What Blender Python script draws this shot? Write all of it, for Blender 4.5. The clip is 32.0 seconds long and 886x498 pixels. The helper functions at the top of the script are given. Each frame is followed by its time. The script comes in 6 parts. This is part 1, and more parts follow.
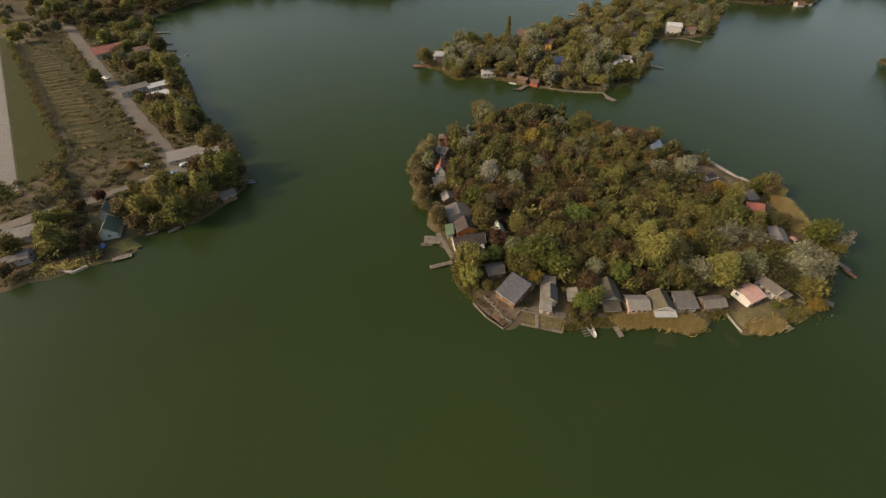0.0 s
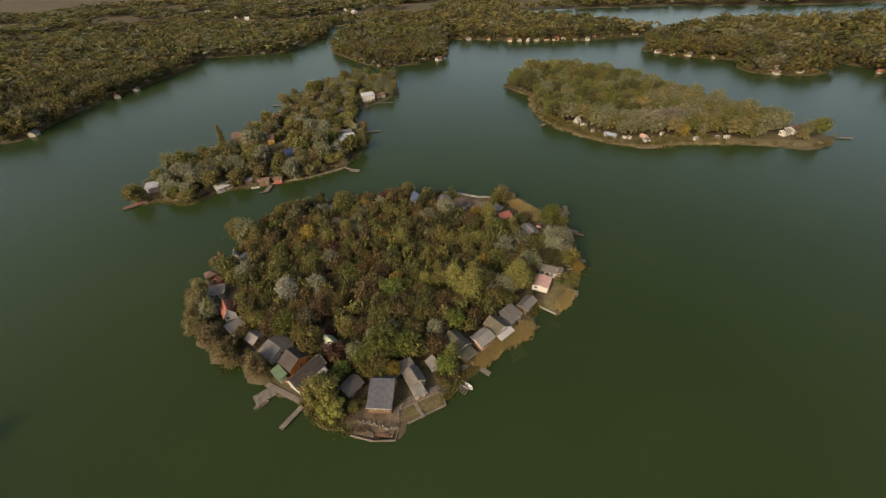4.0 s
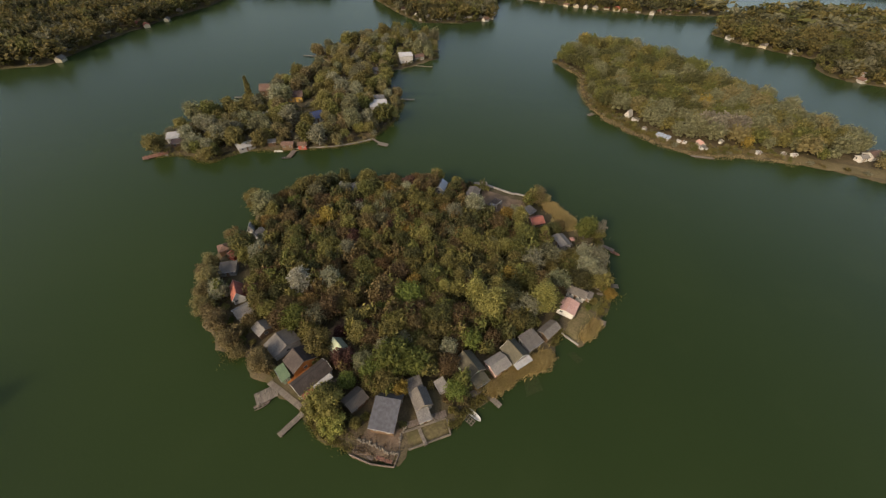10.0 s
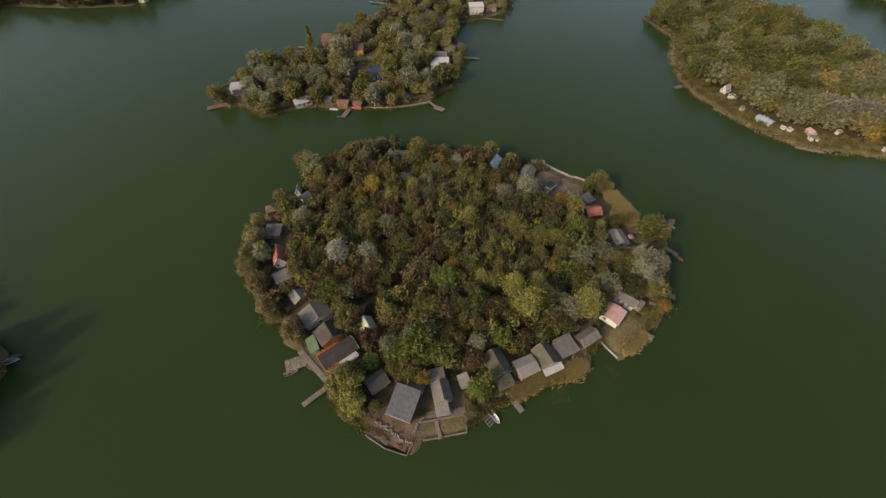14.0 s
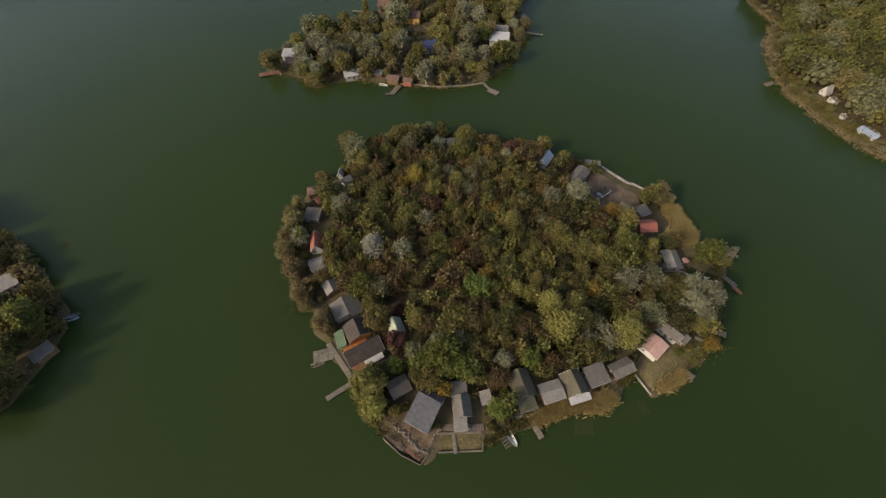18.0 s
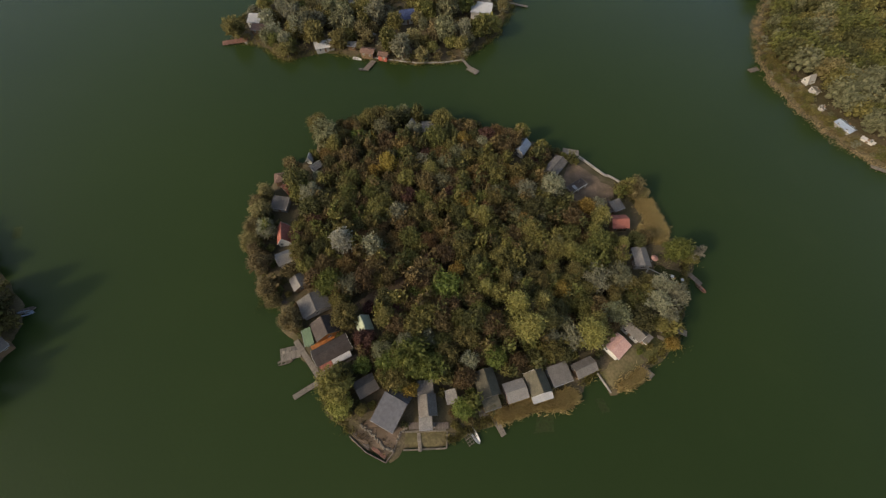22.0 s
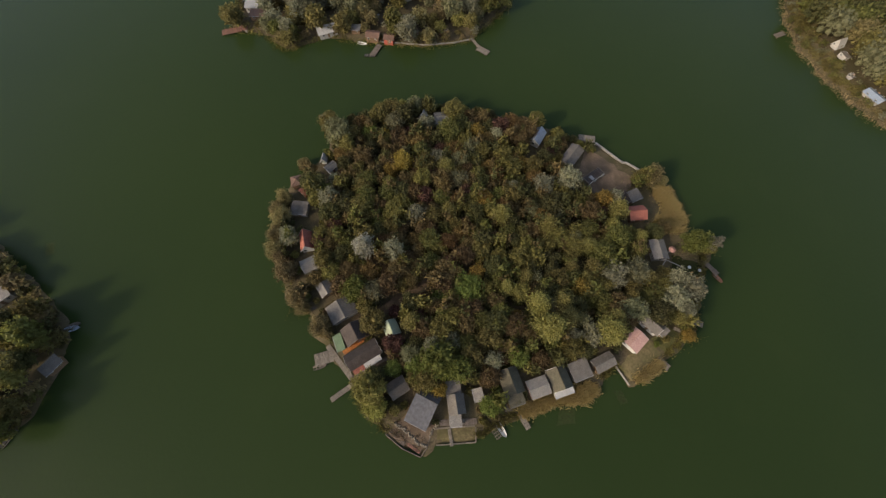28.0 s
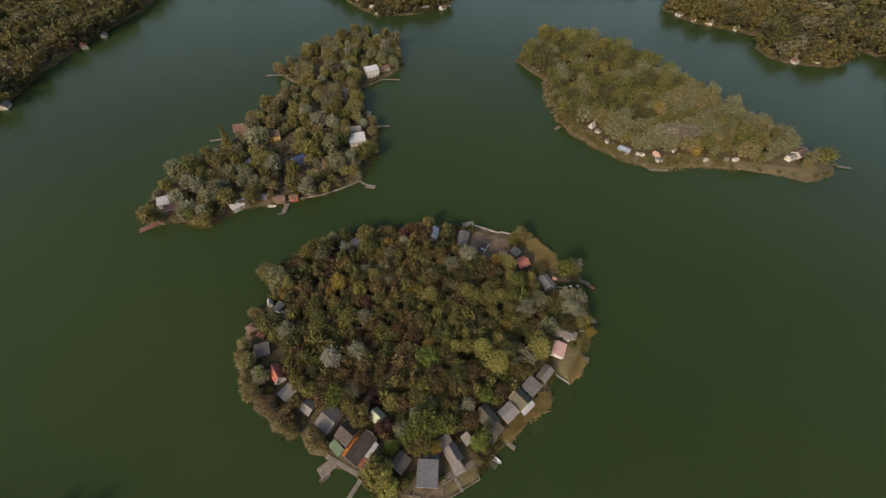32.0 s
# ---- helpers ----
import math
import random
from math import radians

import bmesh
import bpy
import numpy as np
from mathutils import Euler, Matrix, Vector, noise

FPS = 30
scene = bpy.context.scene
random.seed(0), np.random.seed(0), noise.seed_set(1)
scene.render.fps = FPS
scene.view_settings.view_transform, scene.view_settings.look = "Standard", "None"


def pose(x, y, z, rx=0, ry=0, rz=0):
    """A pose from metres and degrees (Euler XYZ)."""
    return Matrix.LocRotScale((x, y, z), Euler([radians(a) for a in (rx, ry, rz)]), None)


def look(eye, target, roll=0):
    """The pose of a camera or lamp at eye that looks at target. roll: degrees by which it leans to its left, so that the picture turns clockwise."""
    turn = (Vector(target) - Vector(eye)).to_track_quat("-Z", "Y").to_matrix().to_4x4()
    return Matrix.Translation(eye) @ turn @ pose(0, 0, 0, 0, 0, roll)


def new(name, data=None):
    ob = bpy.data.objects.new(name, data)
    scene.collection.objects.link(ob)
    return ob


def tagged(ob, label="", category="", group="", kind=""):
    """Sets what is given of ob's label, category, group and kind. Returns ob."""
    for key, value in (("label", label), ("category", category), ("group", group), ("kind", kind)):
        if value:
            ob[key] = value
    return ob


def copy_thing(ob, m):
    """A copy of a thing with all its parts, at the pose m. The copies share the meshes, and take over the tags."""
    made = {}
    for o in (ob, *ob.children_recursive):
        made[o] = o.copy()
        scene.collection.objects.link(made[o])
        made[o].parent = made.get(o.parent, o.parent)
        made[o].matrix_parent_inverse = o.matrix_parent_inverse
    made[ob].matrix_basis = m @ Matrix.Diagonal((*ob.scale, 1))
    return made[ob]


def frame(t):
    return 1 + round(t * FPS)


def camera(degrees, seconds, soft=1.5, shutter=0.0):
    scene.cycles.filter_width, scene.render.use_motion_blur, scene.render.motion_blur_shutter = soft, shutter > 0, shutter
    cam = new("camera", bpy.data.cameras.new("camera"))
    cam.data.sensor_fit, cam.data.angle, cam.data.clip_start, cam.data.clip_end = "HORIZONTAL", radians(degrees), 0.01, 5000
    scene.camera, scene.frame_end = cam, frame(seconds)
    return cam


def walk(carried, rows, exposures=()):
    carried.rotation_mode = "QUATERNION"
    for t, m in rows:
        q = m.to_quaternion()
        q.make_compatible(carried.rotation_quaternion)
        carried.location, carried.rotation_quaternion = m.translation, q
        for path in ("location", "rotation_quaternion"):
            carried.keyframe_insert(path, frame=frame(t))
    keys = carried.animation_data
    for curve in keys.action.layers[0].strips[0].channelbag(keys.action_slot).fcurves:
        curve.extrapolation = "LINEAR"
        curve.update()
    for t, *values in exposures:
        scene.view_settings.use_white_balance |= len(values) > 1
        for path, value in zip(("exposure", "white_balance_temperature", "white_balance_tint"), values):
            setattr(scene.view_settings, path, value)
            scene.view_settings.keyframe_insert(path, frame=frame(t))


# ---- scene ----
cam = camera(97.55, 32.0, soft=1.25)
PATH = [
    (0, (18.311, -55.573, 87.472), (17.529, -54.403, 86.05), -0.6),
    (0.5, (17.108, -54.744, 88.335), (16.507, -53.419, 86.963), 0.3),
    (1, (16.243, -53.541, 88.747), (15.829, -52.093, 87.431), 1.2),
    (1.5, (15.587, -52.587, 89.209), (15.327, -51.073, 87.928), 1.2),
    (2, (14.621, -51.59, 89.877), (14.501, -50.029, 88.633), 0.9),
    (2.5, (13.564, -50.468, 90.47), (13.547, -48.889, 89.243), 0.5),
    (3, (12.173, -49.352, 91.59), (12.237, -47.768, 90.371), -0.8),
    (3.5, (10.729, -48.535, 92.505), (10.844, -46.947, 91.295), -2.0),
    (5.5, (3.949, -44.11, 96.416), (4.174, -42.577, 95.151), -4.8),
    (6, (2.463, -43.466, 97.109), (2.687, -41.936, 95.841), -4.5),
    (6.5, (2.266, -42.715, 97.45), (2.468, -41.181, 96.182), -3.3),
    (7, (1.965, -40.727, 97.837), (2.161, -39.189, 96.573), -1.8),
    (7.5, (2.267, -39.229, 98.252), (2.456, -37.697, 96.98), -0.2),
    (8, (3.514, -37.5, 98.007), (3.689, -35.972, 96.728), 1.3),
    (8.5, (4.367, -35.648, 98.377), (4.527, -34.123, 97.093), 2.1),
    (9, (5.798, -33.639, 98.843), (5.929, -32.139, 97.526), 2.6),
    (9.5, (6.692, -32.181, 99.023), (6.791, -30.693, 97.69), 2.4),
    (10, (7.814, -30.516, 99.113), (7.878, -29.064, 97.74), 2.3),
    (10.5, (8.531, -29.276, 98.974), (8.559, -27.846, 97.576), 1.9),
    (11, (9.002, -28.007, 99.091), (9.007, -26.61, 97.659), 2.4),
    (11.5, (9.469, -26.825, 99.189), (9.447, -25.447, 97.739), 2.5),
    (12, (10.028, -25.437, 99.548), (9.985, -24.092, 98.068), 3.0),
    (12.5, (10.382, -24.186, 99.928), (10.314, -22.863, 98.43), 3.0),
    (13, (10.721, -22.698, 100.567), (10.619, -21.393, 99.056), 2.7),
    (13.5, (11.097, -21.253, 100.891), (10.953, -19.961, 99.371), 1.8),
    (14, (11.229, -19.578, 101.241), (11.035, -18.308, 99.708), 0.3),
    (14.5, (10.788, -17.923, 101.682), (10.552, -16.678, 100.135), -0.9),
    (16.5, (8.946, -12.161, 104.159), (8.633, -11.042, 102.531), -0.9),
    (17, (9.106, -10.544, 104.304), (8.773, -9.455, 102.66), -1.0),
    (17.5, (9.087, -9.139, 104.666), (8.738, -8.06, 103.018), -1.0),
    (18, (9.031, -7.774, 105.434), (8.68, -6.69, 103.791), -1.1),
    (18.5, (9.301, -6.283, 105.985), (8.954, -5.214, 104.331), -1.1),
    (19, (9.131, -5.028, 106.317), (8.798, -3.967, 104.655), -0.7),
    (19.5, (9.231, -3.649, 106.228), (8.917, -2.606, 104.55), 0.2),
    (20, (9.524, -2.317, 106.699), (9.233, -1.292, 105.006), 1.1),
    (20.5, (9.802, -1.314, 106.831), (9.53, -0.299, 105.129), 2.1),
    (21, (10.296, 0.13, 107.714), (10.039, 1.136, 106.005), 2.9),
    (21.5, (10.701, 1.381, 108.508), (10.456, 2.358, 106.78), 3.0),
    (22, (10.692, 2.309, 109.171), (10.458, 3.264, 107.43), 3.2),
    (22.5, (10.663, 3.298, 109.489), (10.438, 4.23, 107.734), 3.4),
    (23, (10.497, 4.207, 110.742), (10.272, 5.114, 108.974), 2.7),
    (23.5, (10.224, 5.082, 111.06), (9.987, 5.975, 109.287), 1.6),
    (24, (9.823, 6.008, 112.123), (9.565, 6.89, 110.346), -0.1),
    (24.5, (8.997, 7.153, 113.19), (8.722, 8.022, 111.41), -1.7),
    (25, (7.833, 8.069, 113.803), (7.563, 8.917, 112.012), -1.9),
    (25.5, (6.633, 8.507, 114.313), (6.365, 9.331, 112.51), -2.4),
    (27.5, (4.004, 11.572, 115.77), (3.775, 12.327, 113.933), -1.5),
    (28, (3.432, 11.89, 117.214), (3.221, 12.648, 115.375), -0.7),
    (28.5, (5.373, 6.969, 124.632), (5.217, 7.896, 122.867), 0.3),
    (29, (6.351, 1.075, 131.124), (6.269, 2.127, 129.424), 0.8),
    (29.5, (3.334, -7.648, 132.194), (3.351, -6.465, 130.582), 2.2),
    (30, (2.503, -10.491, 135.093), (2.584, -9.258, 133.520), 2.2),
    (30.5, (1.291, -12.308, 137.325), (1.411, -11.051, 135.774), 1.9),
    (31, (-0.750, -12.892, 139.345), (-0.588, -11.633, 137.799), 1.7),
    (31.5, (-1.524, -12.890, 139.334), (-1.341, -11.632, 137.790), 1.5),
    (32, (-3.583, -12.840, 140.966), (-3.375, -11.577, 139.430), 1.2),
]
walk(cam, [(t, look(eye, target, roll)) for t, eye, target, roll in PATH], [(0.0, 1.05, 7950, 13), (10.0, 1.03, 7450, 13), (23.0, 0.89, 7050, 11), (28.0, 0.94, 7000, 12), (32.0, 1.05, 7050, 14)])

# ---- light: low autumn sun from the south-west, hazy sky ----
SUN_AZ, SUN_EL = math.radians(228), math.radians(28)   # where the sun stands, counted from +x
sun_dir = Vector((math.cos(SUN_AZ) * math.cos(SUN_EL), math.sin(SUN_AZ) * math.cos(SUN_EL), math.sin(SUN_EL)))
sun = new("sun", bpy.data.lights.new("sun", "SUN"))
sun.data.energy, sun.data.angle, sun.data.color = 1.6, radians(3.0), (1.0, 0.9, 0.76)
sun.matrix_world = look(sun_dir * 900, (0, 0, 0))
world = bpy.data.worlds.new("world")
scene.world = world
world.use_nodes = True
sky = world.node_tree.nodes.new("ShaderNodeTexSky")
sky.sky_type, sky.sun_disc = "NISHITA", False
sky.sun_elevation, sky.sun_rotation = SUN_EL, math.pi / 2 - SUN_AZ
sky.dust_density, sky.air_density, sky.ozone_density = 3.0, 1.0, 1.0
background = world.node_tree.nodes["Background"]
world.node_tree.links.new(sky.outputs[0], background.inputs[0])
background.inputs[1].default_value = 0.15


# ---- materials ----
def shader(name):
    m = bpy.data.materials.new(name)
    m.use_nodes = True
    return m, m.node_tree.nodes, m.node_tree.links, m.node_tree.nodes["Principled BSDF"]


def mixer(n, l, fac, a, b, blend="MIX"):
    x = n.new("ShaderNodeMix")
    x.data_type, x.blend_type = "RGBA", blend
    for socket, v in ((x.inputs[0], fac), (x.inputs[6], a), (x.inputs[7], b)):
        if isinstance(v, (int, float)):
            socket.default_value = v
        elif isinstance(v, tuple):
            socket.default_value = (*v, 1)
        else:
            l.new(v, socket)
    return x.outputs[2]


def noise_at(n, l, scale, detail=4.0, coords=None, stretch=None):
    tex = n.new("ShaderNodeTexNoise")
    tex.inputs["Scale"].default_value, tex.inputs["Detail"].default_value = scale, detail
    if coords is not None:
        if stretch:
            mapping = n.new("ShaderNodeMapping")
            mapping.inputs["Scale"].default_value = stretch
            l.new(coords, mapping.inputs[0])
            coords = mapping.outputs[0]
        l.new(coords, tex.inputs["Vector"])
    return tex.outputs[0]


def ramp(n, l, fac, lo, hi):
    r = n.new("ShaderNodeMapRange")
    r.inputs[1].default_value, r.inputs[2].default_value = lo, hi
    l.new(fac, r.inputs[0])
    return r.outputs[0]


def surface(name, base, other, rough=0.8, fine=6.0, broad=0.4, bump=0.3, wave=0.0, metal=0.0, depth=0.03):
    """Paint, tile, board or earth: two colours mixed at two scales, a random tint for each thing, fine relief."""
    m, n, l, p = shader(name)
    tc = n.new("ShaderNodeTexCoord").outputs["Object"]
    a = noise_at(n, l, broad, 5, tc)
    b = noise_at(n, l, fine, 5, tc)
    info = n.new("ShaderNodeObjectInfo").outputs["Random"]
    col = mixer(n, l, ramp(n, l, a, 0.35, 0.65), base, other)
    col = mixer(n, l, ramp(n, l, b, 0.3, 0.75), col, tuple(0.55 * c for c in base))
    tint = n.new("ShaderNodeHueSaturation")
    l.new(col, tint.inputs["Color"])
    l.new(ramp_out(n, l, info, 0.82, 1.15), tint.inputs["Value"])
    l.new(tint.outputs[0], p.inputs["Base Color"])
    p.inputs["Roughness"].default_value, p.inputs["Metallic"].default_value = rough, metal
    p.inputs["Specular IOR Level"].default_value = 0.08 if rough > 0.92 else 0.3
    bmp = n.new("ShaderNodeBump")
    bmp.inputs["Strength"].default_value, bmp.inputs["Distance"].default_value = bump, depth
    height = b
    if wave:
        w = n.new("ShaderNodeTexWave")
        w.inputs["Scale"].default_value = wave
        l.new(tc, w.inputs["Vector"])
        height = w.outputs[1]
    l.new(height, bmp.inputs["Height"])
    l.new(bmp.outputs[0], p.inputs["Normal"])
    return m


def ramp_out(n, l, fac, lo, hi):
    r = n.new("ShaderNodeMapRange")
    r.inputs[3].default_value, r.inputs[4].default_value = lo, hi
    l.new(fac, r.inputs[0])
    return r.outputs[0]


def leaf(name, dark, light, spread=0.22):
    """Foliage: every leaf spray its own shade, every tree its own tint; light passes through a little."""
    m, n, l, p = shader(name)
    isle = n.new("ShaderNodeNewGeometry").outputs["Random Per Island"]
    info = n.new("ShaderNodeObjectInfo").outputs["Random"]
    col = mixer(n, l, ramp_out(n, l, isle, 0.22, 0.78), dark, light)
    tint = n.new("ShaderNodeHueSaturation")
    l.new(col, tint.inputs["Color"])
    l.new(ramp_out(n, l, info, 1 - spread, 1 + spread), tint.inputs["Value"])
    l.new(ramp_out(n, l, info, 0.485, 0.512), tint.inputs["Hue"])
    l.new(tint.outputs[0], p.inputs["Base Color"])
    p.inputs["Roughness"].default_value = 0.7
    p.inputs["Specular IOR Level"].default_value = 0.25
    through_leaf = n.new("ShaderNodeBsdfTranslucent")
    l.new(tint.outputs[0], through_leaf.inputs[0])
    both = n.new("ShaderNodeMixShader")
    both.inputs[0].default_value = 0.48
    l.new(p.outputs[0], both.inputs[1])
    l.new(through_leaf.outputs[0], both.inputs[2])
    l.new(both.outputs[0], n["Material Output"].inputs[0])
    return m


LEAF = {
    "green": leaf("leaf_green", (0.068, 0.078, 0.021), (0.138, 0.133, 0.036)),
    "bright": leaf("leaf_bright_green", (0.070, 0.091, 0.021), (0.139, 0.157, 0.034)),
    "dark": leaf("leaf_dark_green", (0.047, 0.050, 0.018), (0.092, 0.086, 0.030)),
    "olive": leaf("leaf_olive", (0.085, 0.078, 0.023), (0.167, 0.142, 0.043)),
    "yellow": leaf("leaf_yellow_green", (0.114, 0.106, 0.033), (0.212, 0.186, 0.060)),
    "lime": leaf("leaf_lime", (0.122, 0.124, 0.032), (0.222, 0.206, 0.056)),
    "gold": leaf("leaf_gold", (0.150, 0.110, 0.026), (0.270, 0.190, 0.042)),
    "brown": leaf("leaf_russet", (0.080, 0.060, 0.025), (0.146, 0.103, 0.044)),
    "rust": leaf("leaf_rust", (0.112, 0.074, 0.027), (0.182, 0.116, 0.042)),
    "plum": leaf("leaf_plum", (0.065, 0.034, 0.023), (0.113, 0.056, 0.040)),
    "silver": leaf("leaf_silver", (0.140, 0.142, 0.082), (0.240, 0.232, 0.150)),
    "sage": leaf("leaf_sage", (0.094, 0.095, 0.045), (0.184, 0.176, 0.097)),
    "white": leaf("leaf_white_poplar", (0.176, 0.172, 0.123), (0.334, 0.317, 0.251)),
    "bare": leaf("bare_twigs", (0.120, 0.106, 0.074), (0.225, 0.196, 0.146)),
    "reed": leaf("reed_straw", (0.32, 0.262, 0.102), (0.47, 0.385, 0.160)),
    "bank": leaf("withered_sedge", (0.180, 0.132, 0.068), (0.248, 0.184, 0.100)),
    "tan": leaf("leaf_tan_olive", (0.125, 0.103, 0.043), (0.206, 0.168, 0.076)),
    "grass": leaf("grass_blades", (0.056, 0.062, 0.018), (0.130, 0.112, 0.034)),
}
BARK = surface("bark", (0.10, 0.085, 0.065), (0.17, 0.15, 0.12), 0.9, 9, 1.5, 0.6)
PALE_BARK = surface("pale_bark", (0.34, 0.32, 0.28), (0.22, 0.20, 0.17), 0.9, 9, 1.5, 0.6)

ROOF = {
    "slate": surface("slate_blue_sheet", (0.059, 0.060, 0.066), (0.066, 0.067, 0.073), 0.72, 1.2, 0.35, 0.4, 3.0),
    "grey": surface("weathered_fibre_cement", (0.108, 0.096, 0.082), (0.148, 0.134, 0.116), 0.85, 4, 0.6, 0.6, 2.6),
    "light": surface("pale_fibre_cement", (0.160, 0.146, 0.128), (0.210, 0.194, 0.168), 0.85, 4, 0.6, 0.6, 2.6),
    "dark": surface("dark_bitumen", (0.036, 0.028, 0.024), (0.066, 0.052, 0.044), 0.85, 5, 0.7, 0.4),
    "brownfelt": surface("grey_brown_felt", (0.077, 0.066, 0.054), (0.105, 0.089, 0.074), 0.9, 4, 0.6, 0.4),
    "brown": surface("brown_tile", (0.110, 0.064, 0.045), (0.155, 0.092, 0.066), 0.8, 5, 0.7, 0.5, 3.4),
    "red": surface("red_tile", (0.235, 0.075, 0.050), (0.310, 0.110, 0.078), 0.75, 5, 0.7, 0.5, 3.4),
    "pink": surface("faded_pink_sheet", (0.400, 0.235, 0.190), (0.455, 0.285, 0.235), 0.75, 4, 0.5, 0.5, 3.0),
    "green": surface("green_sheet", (0.088, 0.130, 0.070), (0.108, 0.155, 0.084), 0.7, 4, 0.5, 0.4, 3.0),
    "moss": surface("mossy_shingle", (0.074, 0.067, 0.044), (0.105, 0.094, 0.064), 0.9, 4, 0.6, 0.5, 3.0),
    "bottle": surface("dark_green_sheet", (0.050, 0.072, 0.050), (0.068, 0.092, 0.066), 0.6, 4, 0.5, 0.4, 3.0),
    "blue": surface("blue_tile", (0.030, 0.042, 0.095), (0.042, 0.058, 0.120), 0.6, 4, 0.5, 0.4, 3.0),
    "ice": surface("pale_blue_sheet", (0.255, 0.305, 0.370), (0.300, 0.350, 0.410), 0.45, 4, 0.5, 0.3, 3.0),
    "white": surface("white_sheet", (0.386, 0.375, 0.350), (0.322, 0.313, 0.290), 0.6, 4, 0.5, 0.3, 3.0),
    "mint": surface("mint_sheet", (0.300, 0.335, 0.235), (0.250, 0.285, 0.195), 0.7, 4, 0.5, 0.3, 3.0),
}
WALL = {
    "white": surface("white_render", (0.448, 0.432, 0.392), (0.368, 0.352, 0.312), 0.9, 4, 0.5, 0.2),
    "cream": surface("cream_render", (0.374, 0.332, 0.246), (0.315, 0.272, 0.204), 0.9, 4, 0.5, 0.2),
    "yellow": surface("ochre_render", (0.46, 0.28, 0.07), (0.42, 0.25, 0.06), 0.9, 4, 0.5, 0.2),
    "orange": surface("orange_boards", (0.377, 0.139, 0.033), (0.312, 0.107, 0.026), 0.7, 4, 0.5, 0.3, 2.0),
    "pink": surface("pink_render", (0.62, 0.42, 0.36), (0.56, 0.37, 0.31), 0.9, 4, 0.5, 0.2),
    "grey": surface("grey_render", (0.36, 0.34, 0.31), (0.29, 0.27, 0.25), 0.9, 4, 0.5, 0.2),
    "wood": surface("stained_boards", (0.17, 0.105, 0.058), (0.12, 0.075, 0.042), 0.75, 4, 0.6, 0.4, 2.0),
    "green": surface("sage_boards", (0.23, 0.30, 0.20), (0.19, 0.25, 0.17), 0.8, 4, 0.5, 0.3, 2.0),
    "mint": surface("mint_render", (0.36, 0.39, 0.33), (0.30, 0.33, 0.28), 0.9, 4, 0.5, 0.2),
    "red": surface("red_boards", (0.36, 0.085, 0.055), (0.29, 0.065, 0.045), 0.8, 4, 0.5, 0.3, 2.0),
}
PLANK = surface("weathered_plank", (0.152, 0.128, 0.099), (0.205, 0.175, 0.139), 0.85, 12, 0.9, 0.5)
PLANK_DARK = surface("old_dark_plank", (0.110, 0.087, 0.068), (0.156, 0.125, 0.099), 0.85, 12, 0.9, 0.5)
PLANK_RED = surface("red_brown_plank", (0.160, 0.076, 0.050), (0.200, 0.104, 0.072), 0.85, 12, 0.9, 0.5)
CONCRETE = surface("concrete", (0.271, 0.250, 0.217), (0.205, 0.189, 0.162), 0.9, 5, 0.6, 0.4)
OLD_CONCRETE = surface("mossy_old_concrete", (0.164, 0.140, 0.108), (0.108, 0.092, 0.066), 0.95, 4, 0.5, 0.5)
STEEL = surface("galvanised_steel", (0.36, 0.36, 0.35), (0.27, 0.26, 0.25), 0.45, 8, 1.0, 0.1, 0.0, 0.8)
WHITE = surface("worn_white_paint", (0.493, 0.484, 0.449), (0.405, 0.396, 0.361), 0.5, 5, 0.8, 0.05)
BLUE = surface("blue_gloss", (0.10, 0.20, 0.42), (0.08, 0.16, 0.34), 0.35, 5, 0.8, 0.05)
DARK = surface("dark_rubber", (0.030, 0.030, 0.032), (0.045, 0.045, 0.045), 0.7, 5, 0.8, 0.1)
CLOTH = surface("pink_canvas", (0.32, 0.17, 0.14), (0.27, 0.14, 0.11), 0.9, 5, 0.8, 0.2)
DIRT_ROAD = surface("pale_gravel", (0.180, 0.158, 0.128), (0.142, 0.124, 0.098), 0.95, 3.0, 0.12, 0.6)
APRON = surface("pale_concrete_apron", (0.200, 0.187, 0.163), (0.172, 0.160, 0.138), 0.95, 1.2, 0.06, 0.3)
DRY_FIELD = surface("dry_stubble", (0.037, 0.036, 0.014), (0.066, 0.053, 0.025), 0.95, 1.2, 0.12, 0.8)
TURF = surface("turf", (0.085, 0.086, 0.028), (0.135, 0.120, 0.048), 0.95, 2.5, 0.2, 0.8)
# dark turf: own colour of the west strip, painted shade on the point
MEADOW_AND_SHADED_LAWN = surface("dry_meadow_and_shaded_lawn", (0.031, 0.037, 0.011), (0.046, 0.042, 0.016), 0.95, 2.5, 0.2, 0.8)
BROWN_YARD = surface("bare_yard", (0.172, 0.124, 0.086), (0.088, 0.066, 0.040), 0.95, 2.0, 0.35, 0.7)

LITTER = surface("trodden_leaf_litter", (0.165, 0.118, 0.078), (0.095, 0.070, 0.045), 0.95, 2.0, 0.35, 0.7)
DRY_TURF = surface("dry_turf", (0.126, 0.101, 0.051), (0.064, 0.062, 0.024), 0.95, 1.4, 0.35, 0.8)

TAN_BANK = surface("withered_bank_grass", (0.148, 0.117, 0.062), (0.092, 0.080, 0.038), 0.95, 1.6, 0.25, 0.8)
SHALLOW = surface("shallow_silt", (0.030, 0.038, 0.014), (0.022, 0.034, 0.011), 0.95, 1.5, 0.3, 0.1)

glass_m, gn, gl, gp = shader("window_glass")
gp.inputs["Base Color"].default_value = (0.025, 0.030, 0.033, 1)
gp.inputs["Roughness"].default_value = 0.08
GLASS = glass_m


